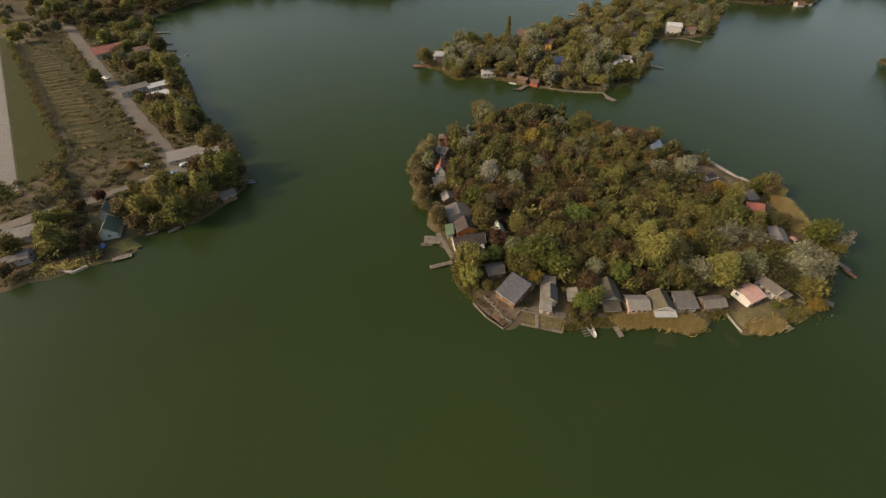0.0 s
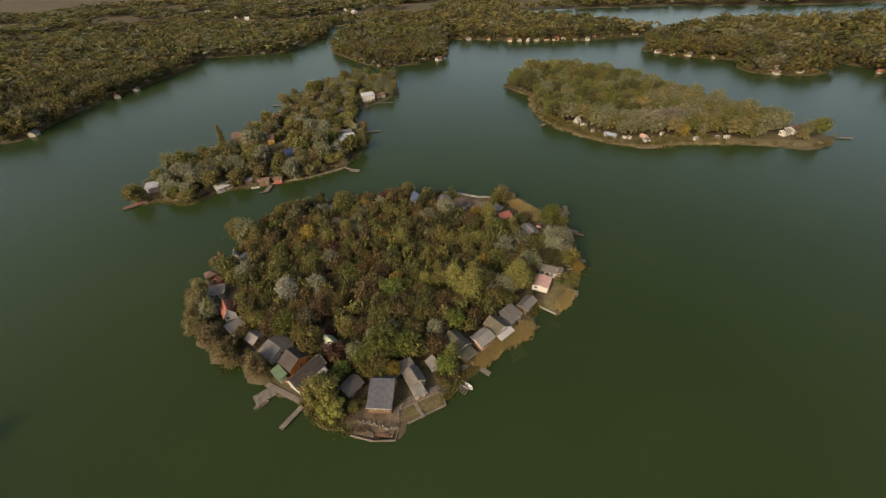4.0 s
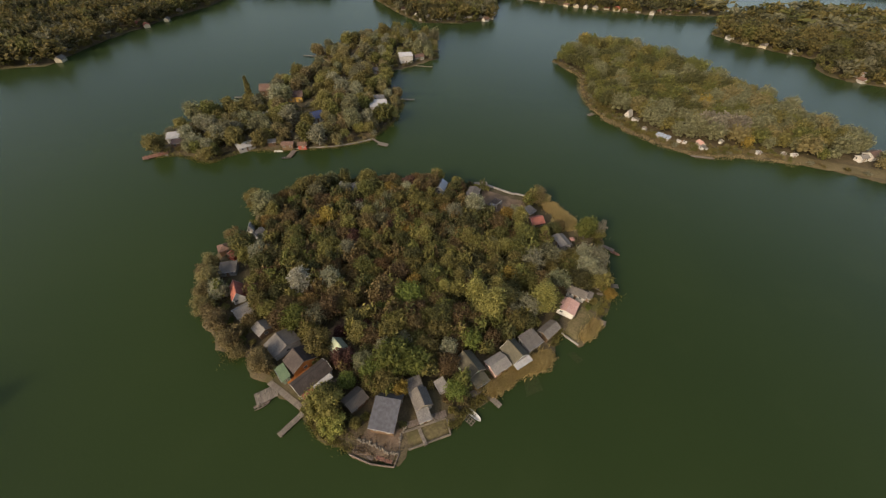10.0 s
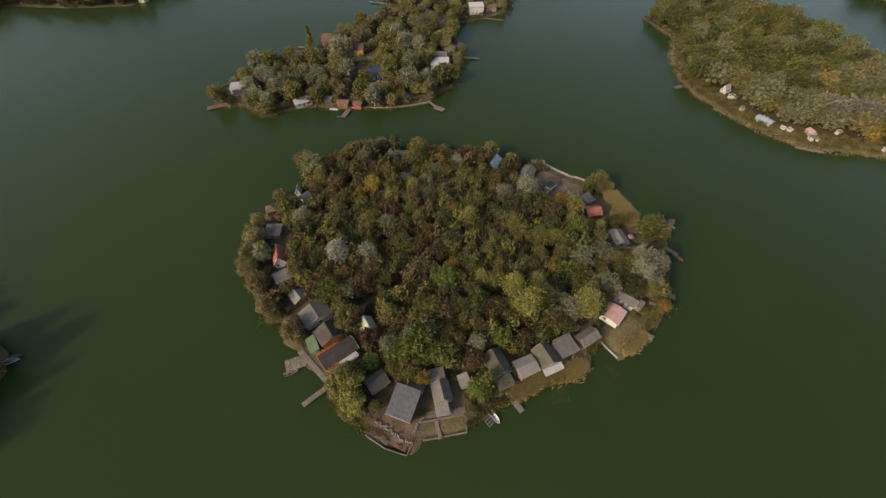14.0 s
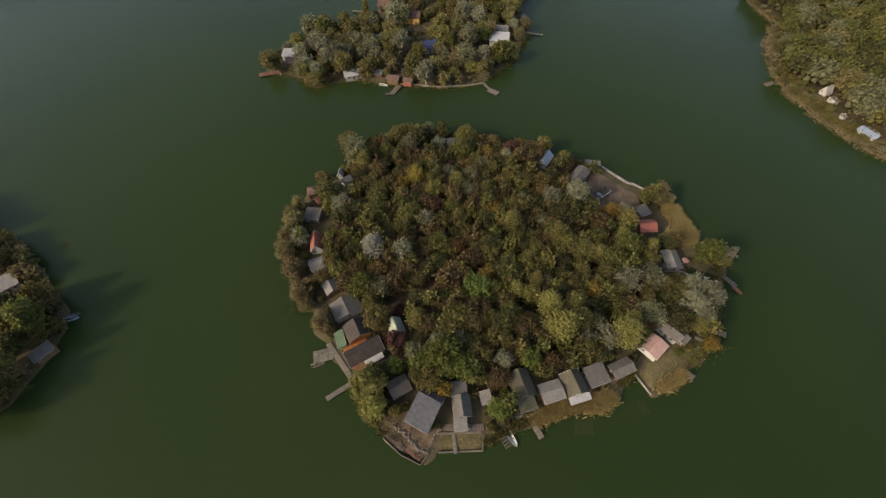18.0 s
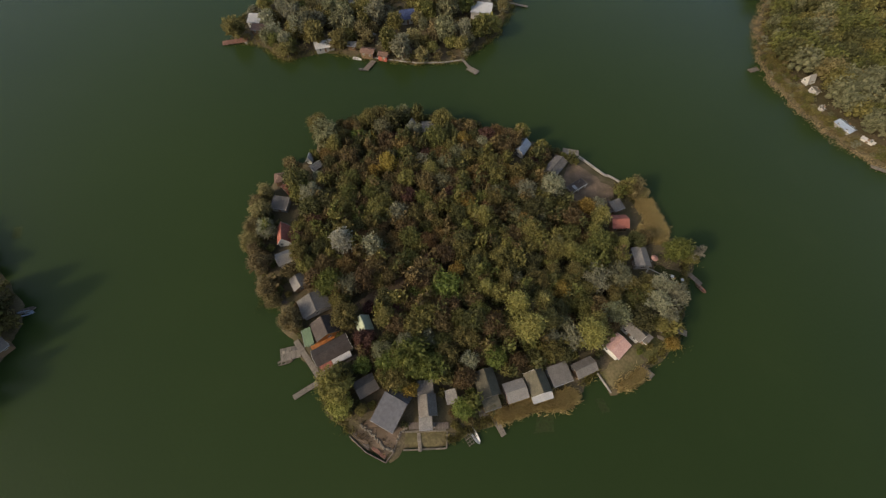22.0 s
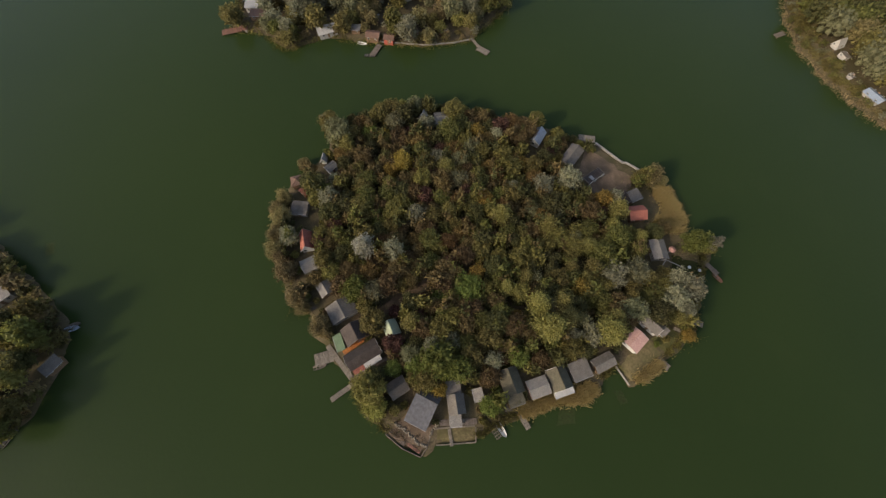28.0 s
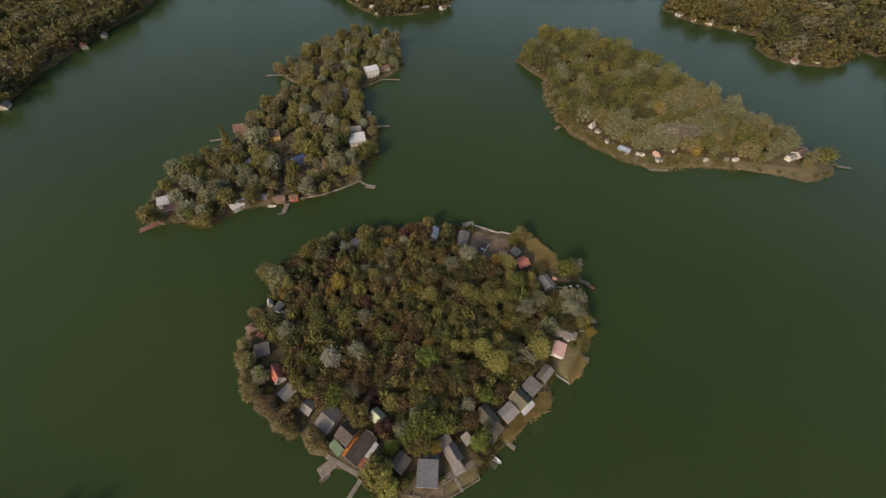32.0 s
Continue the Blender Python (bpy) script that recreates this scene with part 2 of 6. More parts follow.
def water_shader():
    m, n, l, p = shader("lake_water")
    tc = n.new("ShaderNodeTexCoord").outputs["Object"]
    broad = noise_at(n, l, 0.006, 3, tc)
    murk = noise_at(n, l, 0.05, 4, tc)
    col = mixer(n, l, ramp(n, l, broad, 0.35, 0.65), (0.0152, 0.0256, 0.0078), (0.0192, 0.0308, 0.0086))
    col = mixer(n, l, ramp(n, l, murk, 0.55, 0.9), col, (0.0202, 0.0315, 0.0098))
    l.new(col, p.inputs["Base Color"])
    p.inputs["Roughness"].default_value = 0.24
    p.inputs["IOR"].default_value = 1.33
    p.inputs["Specular IOR Level"].default_value = 0.17
    ripple = noise_at(n, l, 1.4, 5, tc, (1.0, 0.55, 1.0))
    bmp = n.new("ShaderNodeBump")
    bmp.inputs["Strength"].default_value, bmp.inputs["Distance"].default_value = 0.4, 0.09
    l.new(ripple, bmp.inputs["Height"])
    l.new(bmp.outputs[0], p.inputs["Normal"])
    silt = n.new("ShaderNodeBsdfDiffuse")   # turbid water scatters much of the light below its skin
    l.new(col, silt.inputs[0])
    both = n.new("ShaderNodeMixShader")
    both.inputs[0].default_value = 0.2
    l.new(p.outputs[0], both.inputs[1])
    l.new(silt.outputs[0], both.inputs[2])
    l.new(both.outputs[0], n["Material Output"].inputs[0])
    return m


def ground_shader():
    m, n, l, p = shader("island_ground")
    tc = n.new("ShaderNodeTexCoord").outputs["Object"]
    broad, mid, fine = noise_at(n, l, 0.03, 4, tc), noise_at(n, l, 0.22, 5, tc), noise_at(n, l, 2.2, 6, tc)
    col = mixer(n, l, ramp(n, l, broad, 0.35, 0.65), (0.080, 0.063, 0.036), (0.056, 0.050, 0.023))
    col = mixer(n, l, ramp(n, l, mid, 0.45, 0.7), col, (0.112, 0.084, 0.052))
    col = mixer(n, l, ramp(n, l, fine, 0.4, 0.8), col, (0.052, 0.042, 0.024))
    l.new(col, p.inputs["Base Color"])
    p.inputs["Roughness"].default_value = 0.95
    p.inputs["Specular IOR Level"].default_value = 0.08
    bmp = n.new("ShaderNodeBump")
    bmp.inputs["Strength"].default_value, bmp.inputs["Distance"].default_value = 0.8, 0.15
    l.new(fine, bmp.inputs["Height"])
    l.new(bmp.outputs[0], p.inputs["Normal"])
    return m


# ---- plan of the shores, metres ----
MAIN = [(-11, 2.9), (0, 0.5), (3, 4), (13.3, 7.5), (17, 12), (26, 18), (30.5, 22.2), (36, 24.2), (40.5, 24.8), (43, 29.5), (45.5, 34), (47.6, 36.8), (48.6, 36), (52, 32.8), (57, 36.2), (59, 40.4), (61.5, 41.5), (64.5, 46), (69.2, 51.2),
        (70.5, 57.5), (71.5, 67), (73, 75), (75, 83), (66, 88.5), (60, 103), (48.5, 108.5), (33, 115.5), (18, 118), (-3, 120), (-33, 119),
        (-50, 111), (-62, 100), (-61, 87), (-67, 74), (-70, 60), (-60, 40), (-53, 32), (-43.5, 28.6), (-40.0, 23), (-32.8, 19), (-24.6, 13.2), (-19.5, 6.8)]
ISLE_NORTH = [(-126, 137), (-112, 138), (-97, 131), (-84, 143), (-66, 144.5), (-42, 148), (-24, 156), (-13, 180), (-10, 208), (-20, 232),
              (-22, 258), (-8, 268), (12, 288), (12, 335), (-17, 352), (-36, 348), (-54, 330), (-74, 300), (-82, 288), (-66, 270),
              (-78, 249), (-92, 221), (-101, 205), (-108, 190), (-118, 177), (-129, 166), (-130, 150)]
ISLE_EAST = [(100, 287), (108, 270), (115, 257), (107, 230), (105.5, 202), (110, 186), (119, 169), (130, 156.5), (142.5, 147), (152, 144.5), (170, 145), (194, 138.5),
             (214, 130), (225, 123), (243, 126), (254, 135), (247, 152), (232, 190), (224, 218), (208, 258), (193, 298), (159, 330), (133, 332), (121, 312)]
WEST = [(-140, -100), (-127, -68), (-122, -60), (-119, -54), (-110, -36), (-118, -34), (-112, -25.5), (-107, -20), (-108, -1), (-113, 7),
        (-125, 13), (-151, 23.5), (-183, 30), (-226, 51), (-288, 73), (-330, 88), (-360, 105), (-376, 150), (-360, 205), (-338, 238),
        (-296, 240), (-254, 252), (-250, 316), (-235, 385), (-220, 430), (-216, 512), (-158, 510), (-121, 511), (-80, 605), (-84, 700),
        (-60, 900), (-3500, 3500), (-3500, -900), (-400, -500)]
NORTH = [(-63, 495), (-25, 420), (-2, 390), (33, 392), (67, 408), (87, 520), (130, 498), (180, 470), (243, 450), (330, 452), (345, 490),
         (300, 560), (240, 650), (200, 780), (-20, 780), (-28, 692), (-58, 600)]
EAST = [(277, 381), (279, 364), (286, 345), (305, 329), (329, 309), (313, 290), (309, 272), (314, 262), (330, 252), (350, 246), (368, 251), (374, 262), (358, 282), (345, 300),
        (353, 307), (380, 292), (399, 270), (404, 250), (393, 231), (390, 217), (382, 199), (398, 150), (470, 100), (700, 60), (3500, -200), (3500, 350), (900, 420), (574, 440),
        (424, 495), (326, 440)]
FAR_NORTH = [(-3500, 740), (-30, 715), (180, 760), (350, 735), (500, 690), (650, 600), (900, 540), (3500, 480), (4500, 4500), (-4500, 4500)]
SHORES = [MAIN, ISLE_NORTH, ISLE_EAST, WEST, NORTH, EAST, FAR_NORTH]


def depth_inside(px, py, poly):
    """Distance to the shore line, positive on land."""
    a = np.array(poly, float)
    b = np.roll(a, -1, 0)
    e = b - a
    best, inside = np.full(px.shape, 1e9), np.zeros(px.shape, bool)
    if px.size < 400:   # few places: all sides at once
        x, y = px[..., None], py[..., None]
        u = np.clip(((x - a[:, 0]) * e[:, 0] + (y - a[:, 1]) * e[:, 1]) / (e ** 2).sum(1), 0, 1)
        best = ((x - a[:, 0] - u * e[:, 0]) ** 2 + (y - a[:, 1] - u * e[:, 1]) ** 2).min(-1)
        cross = ((a[:, 1] > y) != (b[:, 1] > y)) & (x < a[:, 0] + (y - a[:, 1]) * e[:, 0] / np.where(e[:, 1] == 0, 1, e[:, 1]))
        inside = cross.sum(-1) % 2 == 1
        return np.where(inside, 1, -1) * np.sqrt(best)
    for (ax, ay), (bx, by) in zip(a, b):
        ex, ey = bx - ax, by - ay
        u = np.clip(((px - ax) * ex + (py - ay) * ey) / (ex * ex + ey * ey), 0, 1)
        best = np.minimum(best, (px - ax - u * ex) ** 2 + (py - ay - u * ey) ** 2)
        if ay != by:
            inside ^= ((ay > py) != (by > py)) & (px < ax + (py - ay) * ex / ey)
    return np.where(inside, 1, -1) * np.sqrt(best)


def wobble(x, y):
    return (0.9 * np.sin(x * 0.71 + 1.3 * np.sin(y * 0.23)) + 0.7 * np.sin(y * 0.83 + 1.1 * np.sin(x * 0.31)) + 0.4 * np.sin(x * 1.9 + y * 1.3)) * 0.55


def land_depth(x, y):
    x, y = np.asarray(x, float), np.asarray(y, float)
    d = np.full(x.shape, -1e9)
    for poly in SHORES:
        d = np.maximum(d, depth_inside(x, y, poly))
    return d + wobble(x, y)


def land_height(x, y):
    d = land_depth(x, y)
    return np.clip(d * 0.35, -2.5, 0.55) + np.clip(d, 0, 30) * 0.012 


def ground_z(x, y):
    return float(land_height(np.array([x]), np.array([y]))[0])


# ---- building helpers ----
def mesh_from(name, verts, faces):
    me = bpy.data.meshes.new(name)
    me.from_pydata([tuple(v) for v in verts], [], faces)
    me.update()
    return me


def quick_mesh(name, verts, quads, tris=None):
    """A mesh from arrays of corners and four-sided (and three-sided) faces."""
    me = bpy.data.meshes.new(name)
    verts = np.asarray(verts, np.float32)
    quads = np.asarray(quads, np.int32).reshape(-1, 4)
    tris = np.zeros((0, 3), np.int32) if tris is None else np.asarray(tris, np.int32).reshape(-1, 3)
    loops = np.concatenate([quads.ravel(), tris.ravel()])
    starts = np.concatenate([np.arange(len(quads)) * 4, len(quads) * 4 + np.arange(len(tris)) * 3])
    me.vertices.add(len(verts))
    me.vertices.foreach_set("co", verts.ravel())
    me.loops.add(len(loops))
    me.loops.foreach_set("vertex_index", loops)
    me.polygons.add(len(starts))
    me.polygons.foreach_set("loop_start", starts)
    me.update(calc_edges=True)
    return me


def thing(name, label, category, m, group="", kind=""):
    ob = new(name)
    ob.matrix_world = m
    return tagged(ob, label, category, group, kind)


def part(name, me, material, parent, label="", m=None):
    """Links a mesh as one object under a thing or a part."""
    if isinstance(me, bmesh.types.BMesh):
        made = bpy.data.meshes.new(name)
        me.to_mesh(made)
        me.free()
        me = made
    if material and not me.materials:
        me.materials.append(material)
    ob = new(name, me)
    ob.parent = parent
    if m is not None:
        ob.matrix_basis = m
    return tagged(ob, label)


def block(sx, sy, sz, x=0, y=0, z=0, bevel=0.0):
    """A box that stands on z, with its edges taken off."""
    bm = bmesh.new()
    bmesh.ops.create_cube(bm, size=1, matrix=Matrix.Translation((x, y, z + sz / 2)) @ Matrix.Diagonal((sx, sy, sz, 1)))
    if bevel:
        bmesh.ops.bevel(bm, geom=bm.edges[:], offset=bevel, segments=1, affect="EDGES")
    return bm


def post(r, h, x=0, y=0, z=0, top=None, sides=8):
    bm = bmesh.new()
    bmesh.ops.create_cone(bm, cap_ends=True, segments=sides, radius1=r, radius2=top or r, depth=h, matrix=Matrix.Translation((x, y, z + h / 2)))
    return bm


def clone(proto, m):
    """A copy of a thing at a pose that may hold a scale of its own."""
    k = proto.scale
    return copy_thing(proto, m @ Matrix.Diagonal((1 / k[0], 1 / k[1], 1 / k[2], 1)))


# ---- the ground: one sheet from the lake bed to the horizon ----
def lines(spans):
    out = []
    for lo, hi, step in spans:
        out += list(np.arange(lo, hi, step))
    return np.array(out + [spans[-1][1]])


gx = lines([(-4400, -1200, 400), (-1200, -520, 40), (-520, -140, 6), (-140, -76, 4), (-76, 82, 1.6), (82, 270, 4), (270, 480, 7), (480, 1200, 40), (1200, 4400, 400)])
gy = lines([(-1600, -400, 200), (-400, -110, 20), (-110, -4, 4), (-4, 124, 1.6), (124, 360, 4), (360, 540, 7), (540, 800, 13), (800, 1200, 40), (1200, 4400, 400)])
X, Y = np.meshgrid(gx, gy)
Z = land_height(X, Y)
nx = len(gx)
ix = (np.arange(len(gy) - 1)[:, None] * nx + np.arange(nx - 1)).ravel()
GROUND = ground_shader()
ground = new("ground", quick_mesh("ground", np.stack([X.ravel(), Y.ravel(), Z.ravel()], 1), np.stack([ix, ix + 1, ix + nx + 1, ix + nx], 1)))
ground.data.materials.append(GROUND)
ground.data.polygons.foreach_set("use_smooth", np.ones(len(ground.data.polygons), bool))
tagged(ground, "olive-brown lake shore, island soil and lake bed", "ground", kind="structure")
water = new("water", mesh_from("water", [(-4400, -1600, 0), (4400, -1600, 0), (4400, 4400, 0), (-4400, 4400, 0)], [(0, 1, 2, 3)]))
water.data.materials.append(water_shader())
tagged(water, "calm murky green lake water with faint ripples", "water", kind="structure")


# ---- roads, fields, yards: thin sheets laid on the ground ----
def patch(name, corners, material, label, category, steps=14, lift=0.12, ragged=0.0):
    """A four-cornered sheet that follows the ground, with a ragged rim."""
    (a, b, c, d) = [np.array(v, float) for v in corners]
    u, v = np.meshgrid(np.linspace(0, 1, steps), np.linspace(0, 1, steps))
    u, v = u.ravel()[:, None], v.ravel()[:, None]
    p = (1 - u) * (1 - v) * a + u * (1 - v) * b + u * v * c + (1 - u) * v * d
    rim = (np.abs(u - 0.5).ravel() > 0.499) | (np.abs(v - 0.5).ravel() > 0.499)
    p[rim] += np.random.default_rng(len(name)).normal(0, 1, (rim.sum(), 2)) * ragged
    z = land_height(p[:, 0], p[:, 1]) + lift
    i = (np.arange(steps - 1)[:, None] * steps + np.arange(steps - 1)).ravel()
    ob = new(name, quick_mesh(name, np.c_[p, np.maximum(z, lift * 0.5)], np.stack([i, i + 1, i + steps + 1, i + steps], 1)))
    ob.data.materials.append(material)
    return tagged(ob, label, category, kind="structure")


def ribbon(name, points, width, material, label, category, lift=0.16):
    """A strip along a line of points, smoothed, that follows the ground."""
    pts = np.array(points, float)
    t = np.linspace(0, len(pts) - 1, 8 * len(pts))
    line = np.stack([np.interp(t, np.arange(len(pts)), pts[:, k]) for k in (0, 1)], 1)
    for _ in range(6):
        line[1:-1] = (line[:-2] + 2 * line[1:-1] + line[2:]) / 4
    side = np.gradient(line, axis=0)
    side = np.stack([-side[:, 1], side[:, 0]], 1) / np.linalg.norm(side, axis=1)[:, None]
    w = width / 2 * (1 + 0.1 * np.sin(np.arange(len(line)) * 1.7))[:, None]
    rows = np.stack([line - side * w, line - side * w * 0.3, line + side * w * 0.3, line + side * w], 1)
    z = land_height(rows[..., 0], rows[..., 1]) + lift
    z[:, 1:3] += 0.03
    k = (np.arange(len(line) - 1)[:, None] * 4 + np.arange(3)).ravel()
    ob = new(name, quick_mesh(name, np.concatenate([rows, z[..., None]], 2).reshape(-1, 3), np.stack([k, k + 1, k + 5, k + 4], 1)))
    ob.data.materials.append(material)
    return tagged(ob, label, category, kind="structure")


ribbon("road", [(-520, 92), (-373, 54), (-300, 35), (-236, 18.5), (-187, 7), (-149, -2), (-138, -5)], 6.5, DIRT_ROAD, "pale gravel lane behind the lakeside cottages", "road")
ribbon("road_branch", [(-143, -3), (-145, -18), (-148, -30), (-155, -44), (-163, -70), (-172, -100)], 5.0, DIRT_ROAD, "pale gravel lane along a hedge", "road", 0.22)
patch("field", [(-375, 22), (-186, -22), (-158, -6), (-370, 46)], DRY_FIELD, "dry brown stubble field with hay rows", "field", 20, 0.13, 0.15)
patch("meadow", [(-400, 19.5), (-180, -44), (-186, -27), (-396, 25)], MEADOW_AND_SHADED_LAWN, "strip of short green turf", "grass", 20, 0.17, 0.15)
patch("apron", [(-560, -110), (-200, -110), (-179, -45), (-400, 19)], APRON, "wide pale concrete apron", "pavement", 16, 0.10, 0.0)
patch("yard_north", [(28, 99), (42, 90), (49, 103), (31, 113)], BROWN_YARD, "trodden brown yard behind a sea wall", "yard", 10, 0.05, 0.4)
patch("yard_front", [(-10.5, 3.2), (-0.5, 1.0), (2.0, 8.5), (-7, 9.5)], BROWN_YARD, "trodden brown yard at the water", "yard", 10, 0.05, 0.15)
patch("lawn_front", [(3.2, 4.4), (13, 8), (12, 11.5), (2.2, 8.2)], DRY_TURF, "small mown lawn behind a low wall", "lawn", 8, 0.05, 0.05)
patch("lawn_south_east", [(57.3, 47.8), (61.5, 44.0), (65.5, 50.8), (60.8, 53.2)], TURF, "sloping green lawn beside a cabin", "lawn", 10, 0.05, 0.3)
patch("lawn_dry", [(48.4, 37.0), (52.0, 33.4), (61.2, 42.6), (57.0, 47.4)], DRY_TURF, "dry brown lawn behind a low wall", "lawn", 10, 0.05, 0.3)
# darker than the other lawns: the shade here is painted into the colour
patch("lawn_point", [(62.5, 70.5), (71.5, 70.5), (71.5, 76.2), (62, 76.8)], MEADOW_AND_SHADED_LAWN, "lawn on the point with shade put into its colour", "lawn", 8, 0.05, 0.3)
ribbon("path_wood", [(-24.6, 31.8), (-21.7, 36.3), (-18.9, 40.2), (-15.4, 43.4), (-12.6, 47.4), (-8.5, 52)], 2.6, LITTER, "trodden brown path among the trees", "path", 0.07)
patch("shallows", [(33.8, 17.2), (38.6, 19.0), (38.2, 24.0), (33.8, 22.0)], SHALLOW, "paler shallow water over a sunken slab", "water", 6, 0.012, 0.15)
patch("shallows_narrow", [(48.0, 30.2), (50.2, 27.0), (52.2, 28.2), (50.0, 31.2)], SHALLOW, "paler shallow water over a sunken ramp", "water", 6, 0.012, 0.12)
patch("sunken_stage", [(-138, 28.2), (-135.2, 24.4), (-133.0, 26.0), (-135.8, 29.8)], SHALLOW, "sunken platform showing through the water", "water", 6, 0.012, 0.12)
ribbon("bank_east", [(113.5, 205), (112.5, 194), (116.5, 184), (123, 174), (133, 161.5), (144, 152.5), (153, 149.5), (170, 150), (194, 143.5), (215, 135.5), (228, 130), (241, 133)], 8.5, TAN_BANK, "tan grassy bank above the islet shore", "bank", 0.06)
patch("lawn_shore", [(-120, -42), (-111, -38), (-111.5, -34.8), (-119, -35.5)], TURF, "mown lawn in front of a cottage", "lawn", 8, 0.05, 0.1)


# ---- trees ----
def sprays(rng, centre, radius, count, size, up=0.0):
    """Leaf sprays through a lobe: slim four-cornered blades that reach outwards and lie mostly open to the sky."""
    d = rng.normal(size=(count, 3))
    d /= np.linalg.norm(d, axis=1)[:, None]
    d[:, 2] = np.where(d[:, 2] < -0.3, -d[:, 2], d[:, 2])
    p = centre + d * radius * (0.42 + 0.86 * rng.uniform(0, 1, (count, 1)) ** 0.75)
    a = d * (1, 1, 0.45) + rng.normal(size=(count, 3)) * 0.5
    a /= np.linalg.norm(a, axis=1)[:, None]
    b = np.cross(a, rng.normal(size=(count, 3)) * 0.7 + d * 0.6 + (0, 0, up))
    b /= np.linalg.norm(b, axis=1)[:, None]
    s = size * rng.uniform(0.5, 1.45, (count, 1))
    return np.stack([p + a * s * 1.2, p + b * s * 0.55, p - a * s, p - b * s * 0.55], 1).reshape(-1, 3)


BALL = bmesh.new()
bmesh.ops.create_icosphere(BALL, subdivisions=1, radius=1)
BALL_V = np.array([v.co for v in BALL.verts])
BALL_F = np.array([[v.index for v in f.verts] for f in BALL.faces])
BALL.free()


def crown_arrays(seed, form, width, height, low, count, size):
    """A crown of leafy lobes between the heights low and height; form: round, tall, weeping or thin."""
    rng = np.random.default_rng(seed)
    lobes = {"round": 34, "tall": 30, "weeping": 34, "thin": 14, "bush": 7}[form]
    quads, balls = [], []
    mid, half = (height + low) / 2, (height - low) / 2
    lean = rng.uniform(-0.07, 0.07, 2) * width
    for k in range(lobes):
        f = (k + 0.5) / lobes
        turn = k * 2.4 + rng.uniform(-0.5, 0.5)
        h = -0.8 + 1.68 * f
        if form == "tall":
            r = width * 0.25 * (1.15 - 0.9 * abs(f - 0.4)) * rng.uniform(0.7, 1.2)
            out = width * 0.32 * (1 - f) + 0.1
        else:
            r = width * rng.uniform(0.12, 0.25) * (1.25 if form == "bush" else 1)
            out = (width / 2 - r * 0.6) * math.sqrt(max(0.03, 1 - max(h, 0) ** 2 * 0.95)) * rng.uniform(0.55, 1.12)
        c = np.array([math.cos(turn) * out + lean[0] * h, math.sin(turn) * out + lean[1] * h, mid + h * (half - r * 0.5) + rng.uniform(-0.05, 0.05) * half])
        here = max(16, int(count * (r / width / 0.17) ** 2 / lobes))
        tall = r * {"weeping": 1.2, "tall": 1.7}.get(form, 1.0)
        quads.append(sprays(rng, c, np.array([r, r, tall]), here, size))
        if form != "thin":
            balls.append(BALL_V * r * 0.56 * rng.uniform(0.8, 1.12, (len(BALL_V), 1)) + c)
    qv = np.concatenate(quads)
    qf = np.arange(len(qv)).reshape(-1, 4)
    if balls:
        bv = np.concatenate(balls)
        bf = np.concatenate([BALL_F + i * len(BALL_V) for i in range(len(balls))]) + len(qv)
        return np.concatenate([qv, bv]), qf, bf
    return qv, qf, np.zeros((0, 3), int)


def trunk_mesh(seed, height, low, width, thick=0.16):
    rng = np.random.default_rng(seed + 900)
    bm = bmesh.new()
    bmesh.ops.create_cone(bm, cap_ends=True, segments=8, radius1=thick * 1.5, radius2=thick * 0.5, depth=height * 0.72, matrix=Matrix.Translation((0, 0, height * 0.36)))
    for k in range(5):
        turn, lean = k * 1.3 + rng.uniform(0, 1), rng.uniform(0.5, 0.95)
        length = width * 0.42
        at = Matrix.Translation((0, 0, low + (height - low) * (0.05 + 0.1 * k))) @ Euler((0, lean, turn)).to_matrix().to_4x4() @ Matrix.Translation((0, 0, length / 2))
        bmesh.ops.create_cone(bm, cap_ends=True, segments=5, radius1=thick * 0.5, radius2=thick * 0.12, depth=length, matrix=at)
    return bm


